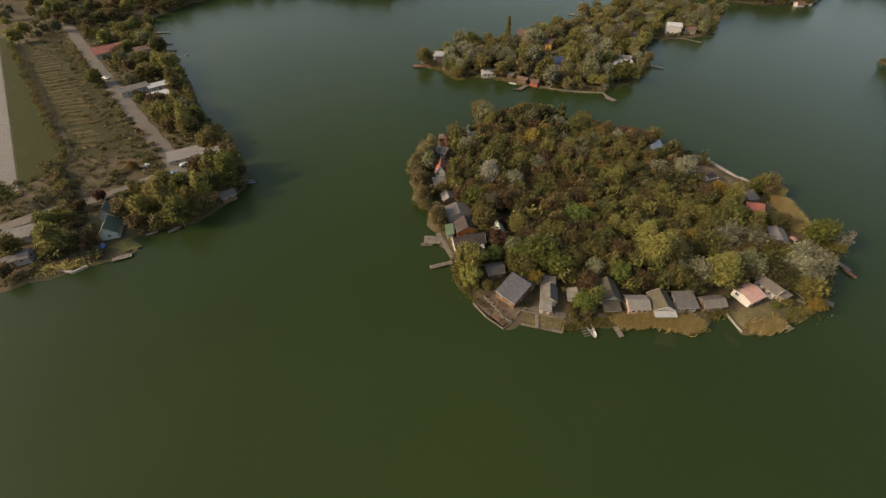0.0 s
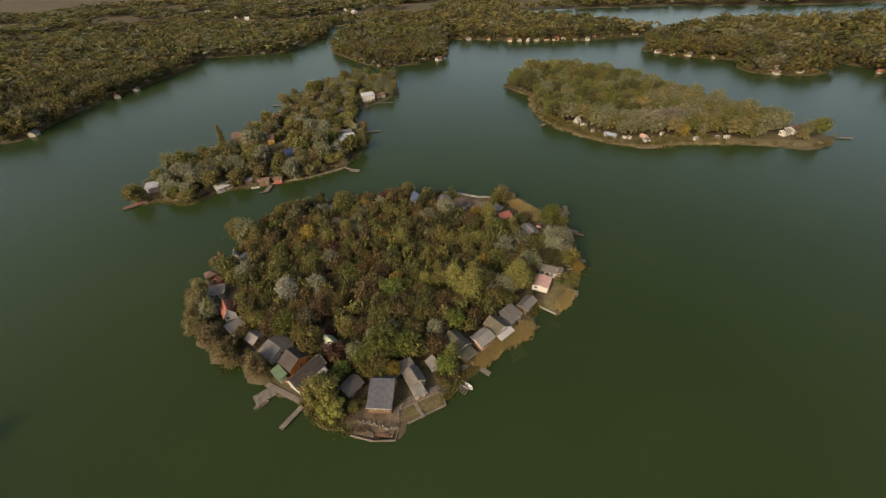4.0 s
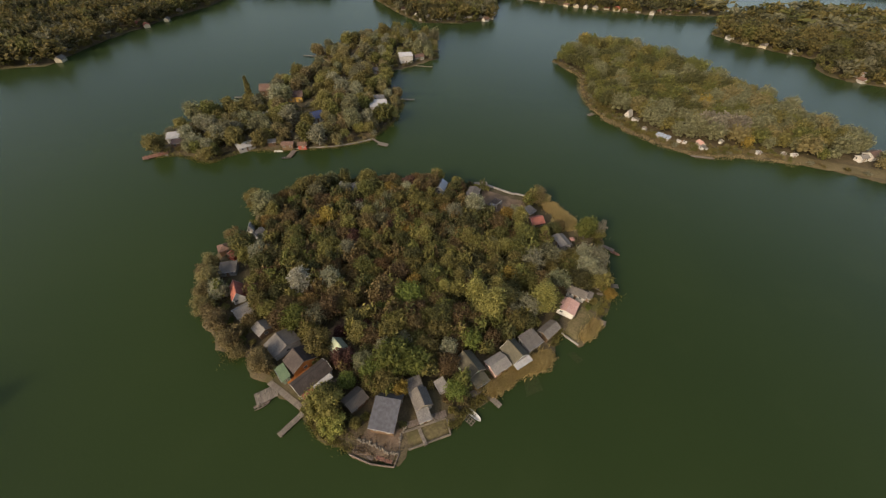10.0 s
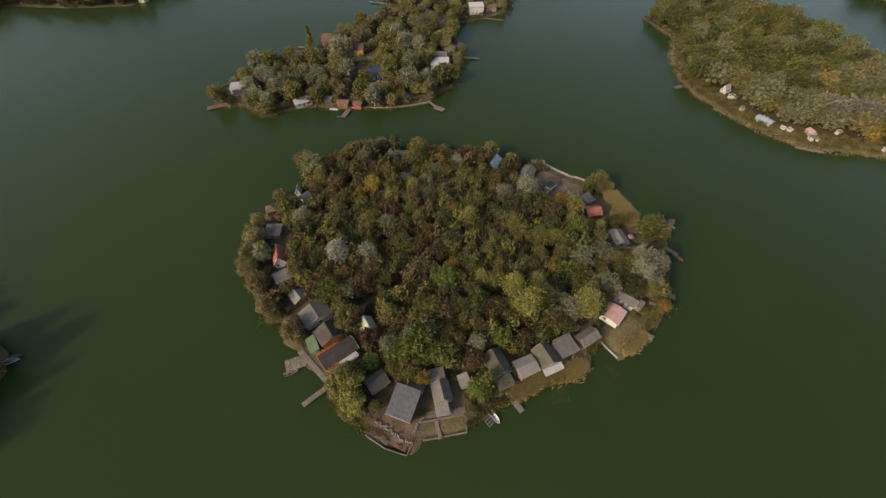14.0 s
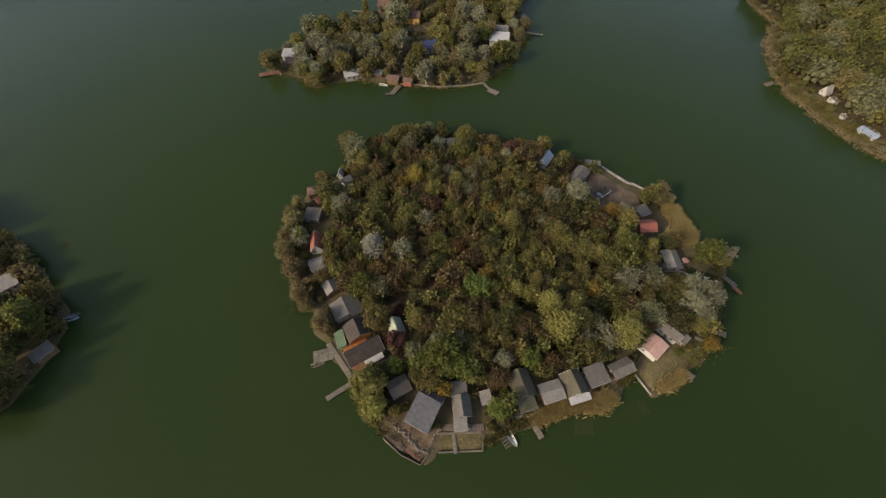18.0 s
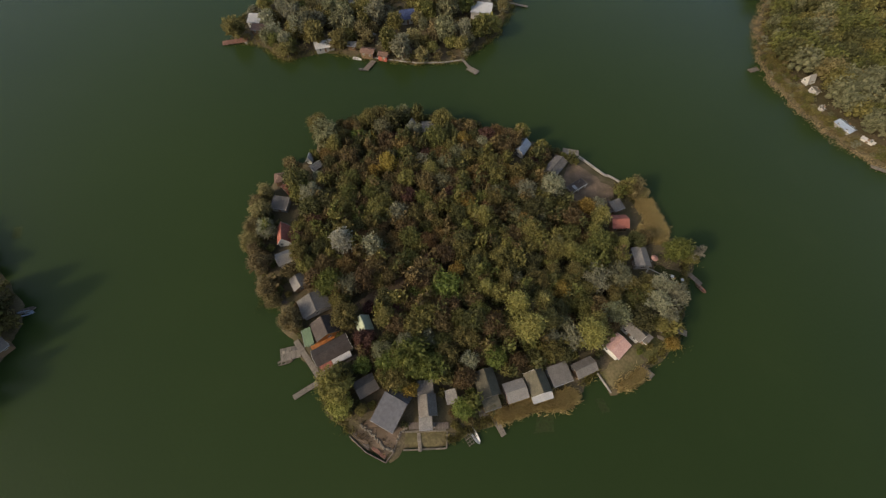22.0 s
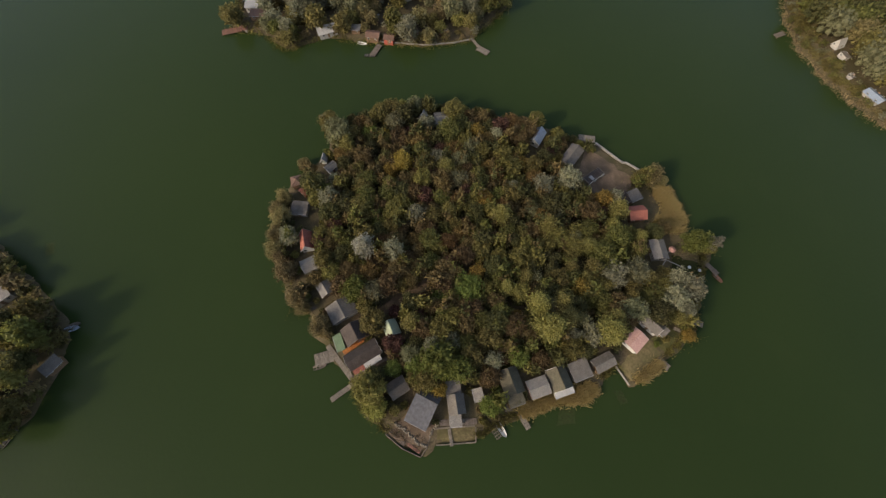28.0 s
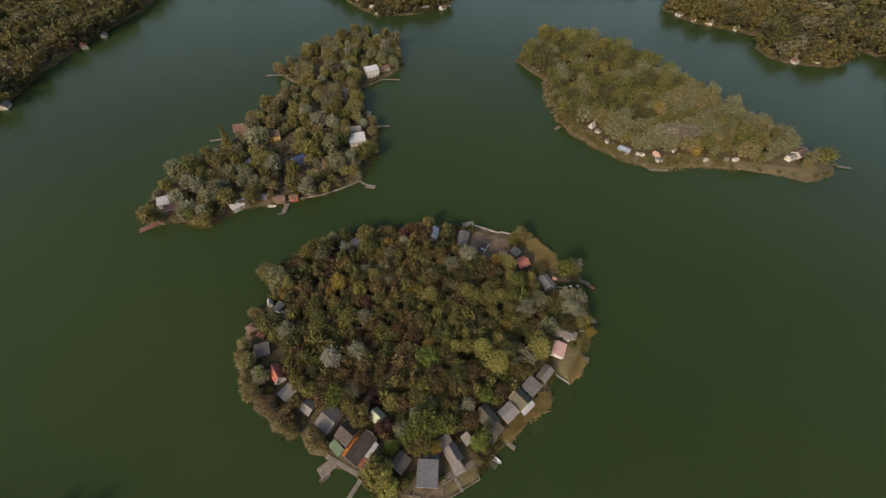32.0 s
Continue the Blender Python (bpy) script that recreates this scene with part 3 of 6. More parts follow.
KINDS = {  # leaves: form, width, height, lowest leaf, bark, name, words
    "green": ("round", 7.4, 8.4, 1.2, BARK, "tree", "leafy green broadleaf tree in the wood"),
    "bright": ("round", 7.6, 8.8, 1.2, BARK, "tree", "fresh green broadleaf tree in full leaf"),
    "dark": ("round", 7.0, 8.0, 1.1, BARK, "alder", "dark green alder in the wood"),
    "olive": ("round", 7.2, 8.4, 1.1, BARK, "ash_tree", "olive-green ash tree turning in autumn"),
    "yellow": ("tall", 7.4, 11.0, 1.2, BARK, "poplar", "tall yellow-green poplar turning in autumn"),
    "gold": ("round", 6.4, 7.6, 1.0, BARK, "maple", "golden-yellow maple in autumn leaf"),
    "brown": ("round", 7.0, 7.6, 1.1, BARK, "oak", "russet-brown oak in autumn leaf"),
    "rust": ("round", 6.2, 7.2, 1.0, BARK, "maple", "rust-orange maple in autumn leaf"),
    "plum": ("round", 6.0, 6.6, 0.9, BARK, "plum_tree", "dark purple-leaved plum tree beside a hut"),
    "silver": ("weeping", 7.2, 8.8, 0.9, PALE_BARK, "willow", "silvery grey-green willow with pale bark"),
    "sage": ("weeping", 7.6, 9.0, 0.8, BARK, "willow", "grey-green willow in a lakeside garden"),
    "white": ("tall", 6.4, 9.4, 1.0, PALE_BARK, "silver_poplar", "white-leaved silver poplar above the wood"),
    "bare": ("thin", 5.6, 8.6, 1.8, PALE_BARK, "tree", "half-bare pale tree near the water"),
    "lime": ("round", 8.6, 8.8, 0.8, BARK, "tree", "large yellow-green tree overhanging the water"),
    "column": ("tall", 2.3, 13.0, 0.8, BARK, "poplar", "slim columnar poplar above the cottages"),
    "straw": ("round", 6.8, 7.4, 0.7, BARK, "tree", "yellow-green garden tree turning in autumn"),
    "tan": ("round", 6.6, 6.4, 0.6, BARK, "tree", "low tan-olive tree in a garden"),
    "willow": ("weeping", 7.2, 7.0, 0.5, BARK, "willow", "rounded olive-yellow willow on the shore"),
}
LEAVES_OF = {"column": "yellow", "straw": "yellow", "willow": "tan"}
PROTO = {}


def tree(kind, x, y, scale=1.0, near=True, turn=None, label="", group="", squash=1.0):
    """A tree of a kind on the ground; near ones have finer leaves. Built once, then copied."""
    rng = random.Random(int(x * 131) * 7 + int(y * 17))
    key = (kind, near, rng.randrange(3 if near else 2))
    m = pose(x, y, max(ground_z(x, y), 0.0) - 0.1, 0, 0, rng.uniform(0, 360) if turn is None else turn) @ Matrix.Diagonal((scale, scale, scale * squash * rng.uniform(0.9, 1.12), 1))
    if key not in PROTO:
        form, width, height, low, bark, name, words = KINDS[kind]
        leafkind = LEAVES_OF.get(kind, kind)
        seed = sum(map(ord, kind)) * 10 + key[2] + 50 * near
        ob = thing(name, words, "tree", m, group)
        part("trunk", trunk_mesh(seed, height, low, width), bark, ob)
        count, size = (1900, 0.27) if near else (850, 0.42)
        if kind == "bare":
            count = count // 2
        v, q, f = crown_arrays(seed, form, width, height, low, count, size)
        part("crown", quick_mesh("crown", v, q, f), LEAF[leafkind], ob)
        PROTO[key] = ob
    else:
        ob = clone(PROTO[key], m)
        if group:
            ob["group"] = group
    if label:
        ob["label"] = label
    return ob


BUSH = {}


def bush(leafkind, x, y, scale=1.0, label="", group="shore bushes", flat=1.0):
    rng = random.Random(int(x * 71) * 5 + int(y * 23))
    key = (leafkind, rng.randrange(2))
    m = pose(x, y, max(ground_z(x, y), -0.15) - 0.05, 0, 0, rng.uniform(0, 360)) @ Matrix.Diagonal((scale, scale, scale * flat * rng.uniform(0.85, 1.15), 1))
    if key not in BUSH:
        seed = sum(map(ord, leafkind)) + key[1] * 31
        ob = thing("bush", {"reed": "clump of straw-yellow reeds at the shore", "gold": "golden-yellow shrub at the water"}.get(leafkind, "low leafy shrub on the shore"), "bush", m, group)
        part("stem", trunk_mesh(seed, 1.6, 0.3, 1.6, 0.05), BARK, ob)
        v, q, f = crown_arrays(seed, "bush", 2.6, 2.0, 0.1, 300, 0.24)
        part("foliage", quick_mesh("foliage", v, q, f), LEAF[leafkind], ob)
        BUSH[key] = ob
    else:
        ob = clone(BUSH[key], m)
    if label:
        ob["label"] = label
    return ob


# houses of the main island: centre, ridge length, width, ridge angle, eave, rise, roof, wall, words
HOUSES = [
    (-3.0, 10.9, 6.6, 7.4, -11, 2.7, 1.9, "slate", "wood", "cottage with a smooth blue-grey sheet roof", "mono", ""),
    (5.7, 15.3, 5.2, 4.8, -67, 2.4, 1.6, "grey", "cream", "narrow cottage with a weathered grey roof", "gable", ""),
    (-11.1, 15.3, 5.4, 4.8, 47, 2.4, 1.2, "brownfelt", "wood", "grey-brown felt-roofed cabin under a tree", "gable", ""),
    (-23.4, 21.3, 10.2, 5.0, 47, 2.8, 1.8, "dark", "white", "long dark-roofed cottage with a white gable", "gable", ""),
    (-27.6, 26.6, 5.6, 7.4, -45, 2.7, 1.9, "dark", "orange", "dark-roofed cottage with orange board walls", "gable", ""),
    (-33.9, 32.0, 6.0, 8.4, -44, 2.4, 1.4, "grey", "grey", "grey-roofed cottage near the shore", "gable", ""),
    (-41.3, 37.0, 4.6, 4.6, -40, 2.3, 1.0, "light", "wood", "small cabin with a pale fibre-cement roof", "gable", ""),
    (-49.0, 43.2, 5.0, 4.8, 43, 2.4, 1.4, "light", "white", "small white cabin among willows", "gable", ""),
    (-53.2, 50.4, 6.4, 4.2, 119, 2.5, 2.4, "red", "white", "steep red-roofed cabin among willows", "gable", ""),
    (-60.2, 61.2, 5.6, 4.8, 10, 2.2, 0.5, "grey", "grey", "flat grey-roofed boathouse on the shore", "mono", ""),
    (-65.4, 71.0, 4.2, 4.2, 30, 2.3, 1.2, "brown", "wood", "brown pyramid-roofed pavilion over the water", "hip", ""),
    (-61.2, 68.4, 3.8, 3.6, 64, 2.2, 1.0, "red", "red", "small red shed beside a pavilion", "gable", ""),
    (-56.2, 79.6, 4.0, 3.4, 60, 2.2, 0.9, "light", "white", "small pale-roofed cabin near the water", "gable", ""),
    (-60.0, 82.2, 2.6, 2.4, 100, 2.0, 1.6, "white", "white", "tiny white gabled hut at the water", "gable", ""),
    (-23.8, 110.4, 5.8, 5.4, 20, 2.5, 0.9, "light", "grey", "pale grey-roofed cabin on the north shore", "gable", ""),
    (-31.0, 109.5, 3.0, 2.8, 80, 2.4, 1.8, "white", "white", "white gabled hut behind bushes", "gable", ""),
    (12.0, 111.0, 6.6, 4.8, -105, 2.5, 1.6, "ice", "white", "cabin with a pale blue sheet roof", "gable", ""),
    (25.4, 105.9, 9.2, 5.2, 68, 2.3, 0.8, "grey", "grey", "long grey-roofed boathouse by a yard", "gable", ""),
    (48.0, 94.6, 4.4, 4.0, 40, 2.3, 0.6, "grey", "wood", "grey-roofed garden shed by a yard", "mono", ""),
    (49.2, 88.0, 5.8, 5.4, 20, 2.5, 1.4, "red", "wood", "red-roofed cabin beside a grey shed", "gable", ""),
    (56.9, 76.4, 6.8, 5.0, -72, 2.4, 0.8, "light", "grey", "long pale-roofed cabin near the point", "gable", ""),
    (56.2, 51.8, 6.4, 4.6, -33, 2.4, 1.1, "grey", "white", "grey-roofed cabin with white trim", "gable", ""),
    (51.5, 45.6, 6.0, 5.8, 58, 2.3, 0.6, "pink", "white", "cabin with a faded pink sheet roof", "gable", ""),
    (43.5, 36.8, 6.4, 4.2, 40, 2.3, 1.0, "grey", "wood", "grey-roofed boathouse standing in reeds", "gable", ""),
    (37.2, 33.0, 5.8, 5.2, 36, 2.3, 0.9, "grey", "grey", "grey-roofed boathouse standing in reeds", "mono", ""),
    (31.9, 29.2, 6.2, 5.8, -57, 2.5, 1.7, "moss", "white", "boathouse with a white gable front", "gable", ""),
    (26.7, 25.4, 5.8, 5.2, 33, 2.5, 0.9, "light", "pink", "pink-walled boathouse with a pale roof", "gable", ""),
    (19.0, 25.0, 7.0, 5.8, -57, 2.5, 1.9, "moss", "green", "green-grey gabled cottage with a porch", "gable", ""),
    (11.0, 19.2, 3.6, 2.8, -61, 2.0, 0.6, "light", "grey", "small pale shed behind shrubs", "mono", ""),
    (-17.8, 30.4, 4.6, 4.4, -48, 2.4, 2.2, "mint", "white", "small steep hut with a mint roof", "gable", ""),
]


def keep_clear(x, y):
    """Whether a tree may not stand here: houses, yards, lawns, paths."""
    for hx, hy, length, width, turn, *_ in HOUSES:
        c, s = math.cos(radians(turn)), math.sin(radians(turn))
        u, v = (x - hx) * c + (y - hy) * s, -(x - hx) * s + (y - hy) * c
        if abs(u) < length / 2 + (1.7 if hy < 45 else 0.9) and abs(v) < width / 2 + (1.7 if hy < 45 else 0.9):
            return True
        if (x - hx) ** 2 + (y - hy + 3.4) ** 2 < (3.9 if hx < -30 or hy > 70 else 2.4) ** 2:   # open ground on the sunny side of each cottage
            return True
    for cx, cy, r in ((36, 101, 10), (-4, 5, 8), (8, 8, 6), (57, 43, 8), (70, 74, 6), (64, 73, 4), (67, 79, 4), (63.5, 61.5, 5.5), (61, 49, 5), (56, 42, 6), (52, 37, 4), (50.5, 41.5, 4.5), (62.5, 77.5, 4), (46, 36, 3), (33, 97, 5), (14.5, 16, 3.5), (-18.5, 20.2, 3.2), (-11.5, 14.8, 4.8), (-54, 47, 4.5), (-61, 58.5, 4.5), (4, 20, 3.5), (1.5, 11.5, 4.5), (54, 98, 5), (63, 84, 6), (49, 85, 5.5), (58, 73, 5), (60, 91, 8), (47, 92, 5), (11, 106, 4), (-22.5, 34.5, 3.4), (-19, 39, 3.4), (-15.7, 42.4, 3.2), (-12.4, 46.6, 3), (-9, 51, 2.6), (54.5, 73.5, 4.6), (56.5, 70.5, 3.6), (-24, 106, 4.6), (-31, 106, 3.6), (-56, 58.5, 4.2), (-52, 42, 3.4), (-42, 34, 3.6), (47, 85, 4), (41, 108, 4.5), (36, 111, 3.6), (46, 106, 3), (12, 104, 4.5)):
        if (x - cx) ** 2 + (y - cy) ** 2 < r * r:
            return True
    return False


# trees that stand out on the main island
MARKED = [
    ("silver", 60.6, 60.2, 1.1), ("silver", 65.4, 64.6, 1.05), ("silver", 62, 66.4, 0.9), ("silver", 64.4, 57.6, 0.8), ("white", -33.2, 52.0, 1.15), ("lime", -18.0, 12.8, 1.05), ("lime", -15.6, 9.0, 0.75), ("olive", -10.2, 9.6, 0.42),
    ("plum", -15.6, 26.0, 1.0), ("plum", -18.4, 35.6, 0.6), ("bright", -2.0, 25.0, 1.3), ("bright", -7.3, 22.3, 0.85), ("yellow", 26.3, 41.1, 1.2), ("yellow", 42.4, 44.8, 1.2), ("yellow", 30.5, 45.5, 1.1),
    ("yellow", 22.2, 47.7, 1.05), ("yellow", 28.9, 50.6, 0.95), ("gold", 33.8, 56.7, 0.9), ("gold", 37.8, 89.4, 0.95), ("yellow", 41.8, 85.2, 0.85), ("willow", 52.8, 103.2, 1.0), ("willow", 56.6, 103.2, 0.6),
    ("gold", 67.0, 50.9, 0.6), ("willow", -38.0, 25.6, 0.9), ("willow", -54.5, 38.6, 0.9), ("willow", -48.6, 32.0, 0.85), ("willow", -64.5, 56, 0.95),
    ("sage", -56.8, 92, 1.25), ("olive", -45.5, 104, 1.1), ("dark", -36.6, 105.6, 1.1), ("olive", 10.2, 116.5, 0.85), ("olive", 19.0, 112.4, 0.7),
    ("bright", 66.4, 80.0, 1.0), ("bare", 73.0, 82.2, 0.75), ("silver", 38.0, 43.0, 0.95), ("silver", -51.0, 66.4, 1.0), ("yellow", 44.3, 49.2, 0.85),
    ("yellow", 5.6, 73.8, 0.95), ("silver", -20.9, 67.1, 0.9), ("rust", -8.8, 61.4, 0.9), ("brown", -22.3, 42.8, 1.0), ("plum", -5.2, 55.0, 0.85),
    ("bright", 14.8, 17.2, 0.72), ("silver", -28.2, 105.4, 0.8), ("gold", -41.7, 96.5, 0.7), ("silver", 24.6, 93, 1.15),
    ("willow", -62, 45, 0.8), ("willow", -67, 58.5, 0.7), ("silver", 33, 41, 0.8), ("dark", 8.6, 24, 0.7),
    ("willow", -66.5, 63.5, 0.75), ("willow", -63.5, 50, 0.8), ("willow", -59.0, 43.0, 0.65), ("willow", -66, 78.5, 0.6), ("olive", -61, 94.5, 1.1), ("bare", -64, 97, 0.9), ("yellow", -52, 88, 0.8), ("willow", -46, 29.5, 0.6), ("silver", -4.8, 28.6, 0.8), ("silver", 0.5, 31, 0.75),
]
placed = []
for kind, x, y, s in MARKED:
    tree(kind, x, y, s, group="island wood")
    placed.append((x, y, 2.6 * s))

rng = random.Random(5)
tries = 0
while len(placed) < 390 and tries < 9000:
    tries += 1
    x, y = rng.uniform(-70, 76), rng.uniform(5, 121)
    if depth_inside(np.array([x]), np.array([y]), MAIN)[0] < 5.5 or keep_clear(x, y):
        continue
    r = rng.uniform(1.45, 2.8)
    if any((x - a) ** 2 + (y - b) ** 2 < (0.80 * (r + q)) ** 2 for a, b, q in placed):
        continue
    east = (x + 70) / 146
    n = noise.noise(Vector((x * 0.05, y * 0.05, 3.0)))
    warm = max(0.0, 1 - ((x + 14) ** 2 + (y - 52) ** 2) / 1300) + 0.5 * n
    pick = rng.random()
    if pick < 0.42 * max(warm, 0):
        kind = rng.choice(["brown", "brown", "brown", "rust", "olive", "olive", "plum"])
    elif y > 72 + 6 * n and x < 40 and pick < 0.8:
        kind = rng.choice(["dark", "brown", "brown", "olive", "dark", "green", "rust", "olive", "plum"])
    elif pick > 0.87:
        kind = rng.choice(["silver", "yellow", "sage", "gold", "sage", "silver"])
    elif east + 0.5 * n > 0.62:
        kind = rng.choice(["yellow", "olive", "olive", "green", "green", "sage", "brown", "dark", "dark"])
    else:
        kind = rng.choice(["green", "dark", "olive", "olive", "olive", "bright", "brown", "brown"])
    tree(kind, x, y, r / 2.5 * rng.uniform(0.9, 1.1), squash=0.95 * (2.2 / r) ** 0.5 * (0.9 if kind == "yellow" else 1.0), group="island wood")
    placed.append((x, y, r))


def scatter(poly, count, gap, inset, kinds, box, near=False, group="", lo=0.85, hi=1.25, seed=1, clear=()):
    r, out, tries = random.Random(seed), [], 0
    while len(out) < count and tries < count * 30:
        tries += 1
        x, y = r.uniform(box[0], box[1]), r.uniform(box[2], box[3])
        if depth_inside(np.array([x]), np.array([y]), poly)[0] < inset or any((x - a) ** 2 + (y - b) ** 2 < gap * gap for a, b in out):
            continue
        if any((x - a) ** 2 + (y - b) ** 2 < q * q for a, b, q in clear):
            continue
        out.append((x, y))
        tree(r.choice(kinds), x, y, r.uniform(lo, hi), near, group=group)
    return out


def open_lane(x, y, reach, r):
    """Low ground between a house and the open water to the south."""
    d = math.hypot(10 - x, -15 - y)
    return [(x + (10 - x) / d * k, y + (-15 - y) / d * k, r) for k in np.arange(0, reach, 3.0)]


I2_CLEAR = [c for o in ((-74, 203, 21), (-93, 212, 15), (-56, 176, 16), (-24, 194, 15), (-25, 203, 8), (-122, 149, 9), (-83, 143, 8), (-60, 144, 8), (-12, 276, 14), (-31, 252, 8)) for c in open_lane(o[0], o[1], o[2], 4.9)]
I2_CLEAR += [(-127, 146, 7), (-70, 192, 7), (-67, 184, 6), (-64, 177, 4.5), (-74, 190, 7), (-95, 202, 4), (-53, 169, 5), (-21, 190, 10), (-122, 148, 9), (-12, 276, 8), (-84, 142, 6), (-61, 145, 7), (-70, 225, 7), (-62, 160, 5), (-45, 166, 4), (-60, 190, 5), (-38, 215, 5)]
scatter(ISLE_NORTH, 290, 3.9, 1.4, ["sage", "olive", "straw", "silver", "olive", "sage", "willow", "green", "straw", "tan", "willow", "straw"], (-130, 12, 130, 350), group="trees of the north islet", lo=0.62, hi=1.25, seed=3, clear=I2_CLEAR)
for x, y, s in ((-113, 150, 1.0), (-106, 143, 0.95), (-103, 155, 1.1), (-97, 148, 1.0), (-110, 160, 1.0), (-92, 157, 1.0), (-99, 139, 0.8)):
    tree("silver", x, y, s, False, group="trees of the north islet")
tree("column", -96.5, 193, 1.3, False, label="slim columnar poplar above the cottages")
tree("column", -20, 318, 1.0, False)
tree("column", -36, 322, 0.9, False)


# ---- houses ----
def house(x, y, length, width, turn, eave, rise, roof, wall, words, form="gable", group="", name="cottage", extra=()):
    """A cottage: walls with gables, roof slopes with eaves, ridge, door, windows. The ridge runs along its own x."""
    z = max(ground_z(x, y), 0.25)
    ob = thing(name, words, "house", pose(x, y, z, 0, 0, turn), group)
    wl, ww, over = length - 0.7, width - 0.7, 0.35
    bm = bmesh.new()
    if form == "gable":
        prof = [(-ww / 2, -0.6), (ww / 2, -0.6), (ww / 2, eave), (0, eave + rise * 0.93), (-ww / 2, eave)]
    elif form == "mono":
        prof = [(-ww / 2, -0.6), (ww / 2, -0.6), (ww / 2, eave + rise * 0.9), (-ww / 2, eave)]
    else:
        prof = [(-ww / 2, -0.6), (ww / 2, -0.6), (ww / 2, eave), (-ww / 2, eave)]
    rows = [[bm.verts.new((sx * wl / 2, a, b)) for a, b in prof] for sx in (-1, 1)]
    bm.faces.new(rows[0][::-1])
    bm.faces.new(rows[1])
    for i in range(len(prof)):
        j = (i + 1) % len(prof)
        bm.faces.new((rows[0][i], rows[0][j], rows[1][j], rows[1][i]))
    walls = part("wall", bm, WALL[wall], ob)
    t = 0.09

    def slab(corners, name, label=""):
        b = bmesh.new()
        top = [b.verts.new(c) for c in corners]
        low = [b.verts.new((c[0], c[1], c[2] - t)) for c in corners]
        b.faces.new(top)
        b.faces.new(low[::-1])
        n = len(top)
        for i in range(n):
            j = (i + 1) % n
            b.faces.new((top[j], top[i], low[i], low[j]))
        bmesh.ops.recalc_face_normals(b, faces=b.faces[:])
        return part(name, b, ROOF[roof], ob, label)

    hl = length / 2
    if form == "gable":
        slope = rise / (ww / 2)
        drop = slope * over
        for s in (-1, 1):
            slab([(-hl, 0, eave + rise + t), (hl, 0, eave + rise + t), (hl, s * width / 2, eave - drop + t), (-hl, s * width / 2, eave - drop + t)], "roof")
        part("ridge_cap", block(length, 0.26, 0.09, 0, 0, eave + rise + t - 0.03, 0.02), ROOF[roof], ob)
        for sx in (-1, 1):
            bm = bmesh.new()
            for s in (-1, 1):
                a, b = Vector((sx * (hl + 0.02), 0, eave + rise)), Vector((sx * (hl + 0.02), s * width / 2, eave - drop))
                d = b - a
                mid = (a + b) / 2
                bmesh.ops.create_cube(bm, size=1, matrix=Matrix.Translation(mid) @ Euler((math.atan2(d.z, d.y), 0, 0)).to_matrix().to_4x4() @ Matrix.Diagonal((0.05, d.length, 0.2, 1)))
            part("barge_board", bm, PLANK if wall != "white" else WHITE, ob)
    elif form == "mono":
        k = rise / width
        slab([(-hl, width / 2, eave + rise + t), (hl, width / 2, eave + rise + t), (hl, -width / 2, eave - 0.05 + t), (-hl, -width / 2, eave - 0.05 + t)], "roof")
        part("gutter", block(length, 0.12, 0.1, 0, -width / 2 - 0.06, eave - 0.08, 0.02), STEEL, ob)
    else:
        tip = (0, 0, eave + rise + t)
        c = [(-hl, -width / 2, eave), (hl, -width / 2, eave), (hl, width / 2, eave), (-hl, width / 2, eave)]
        for i in range(4):
            slab([c[i], c[(i + 1) % 4], tip], "roof")
    # door and windows
    for sx in (-1, 1):
        window(walls, sx * (wl / 2 + 0.01), 0.0 if sx > 0 else 0.25 * ww, 1.0, 90 * sx, min(1.1, ww * 0.3), 0.95, ob)
    for sy in (-1, 1):
        for fx in ((-0.28, 0.28) if wl > 4.5 else (0.2,)):
            window(walls, fx * wl, sy * (ww / 2 + 0.01), 1.0, 180 if sy > 0 else 0, 0.9, 0.95, ob)
    d = part("door", block(0.85, 0.06, 1.95, 0, 0, 0.05, 0.01), WALL["wood"], ob, "plain board door", pose(0, -ww / 2 - 0.02, 0))
    part("handle", block(0.12, 0.05, 0.03, 0.3, -0.05, 1.0), STEEL, d)
    return ob


def window(walls, x, y, z, turn, w, h, ob):
    """A framed pane that faces -y before it is turned."""
    fr = bmesh.new()
    for sx, sz, px, pz in ((w, 0.08, 0, 0), (w, 0.08, 0, h - 0.08), (0.08, h, -w / 2 + 0.04, 0), (0.08, h, w / 2 - 0.04, 0), (0.05, h, 0, 0)):
        bmesh.ops.create_cube(fr, size=1, matrix=Matrix.Translation((px, 0, pz + sz / 2)) @ Matrix.Diagonal((sx, 0.08, sz, 1)))
    win = part("window", fr, WHITE, ob, "", pose(x, y, z, 0, 0, turn))
    part("pane", block(w - 0.1, 0.02, h - 0.1, 0, 0.0, 0.05), GLASS, win)
    return win


for row in HOUSES:
    house(*row[:10], row[10], "cottages round the island")

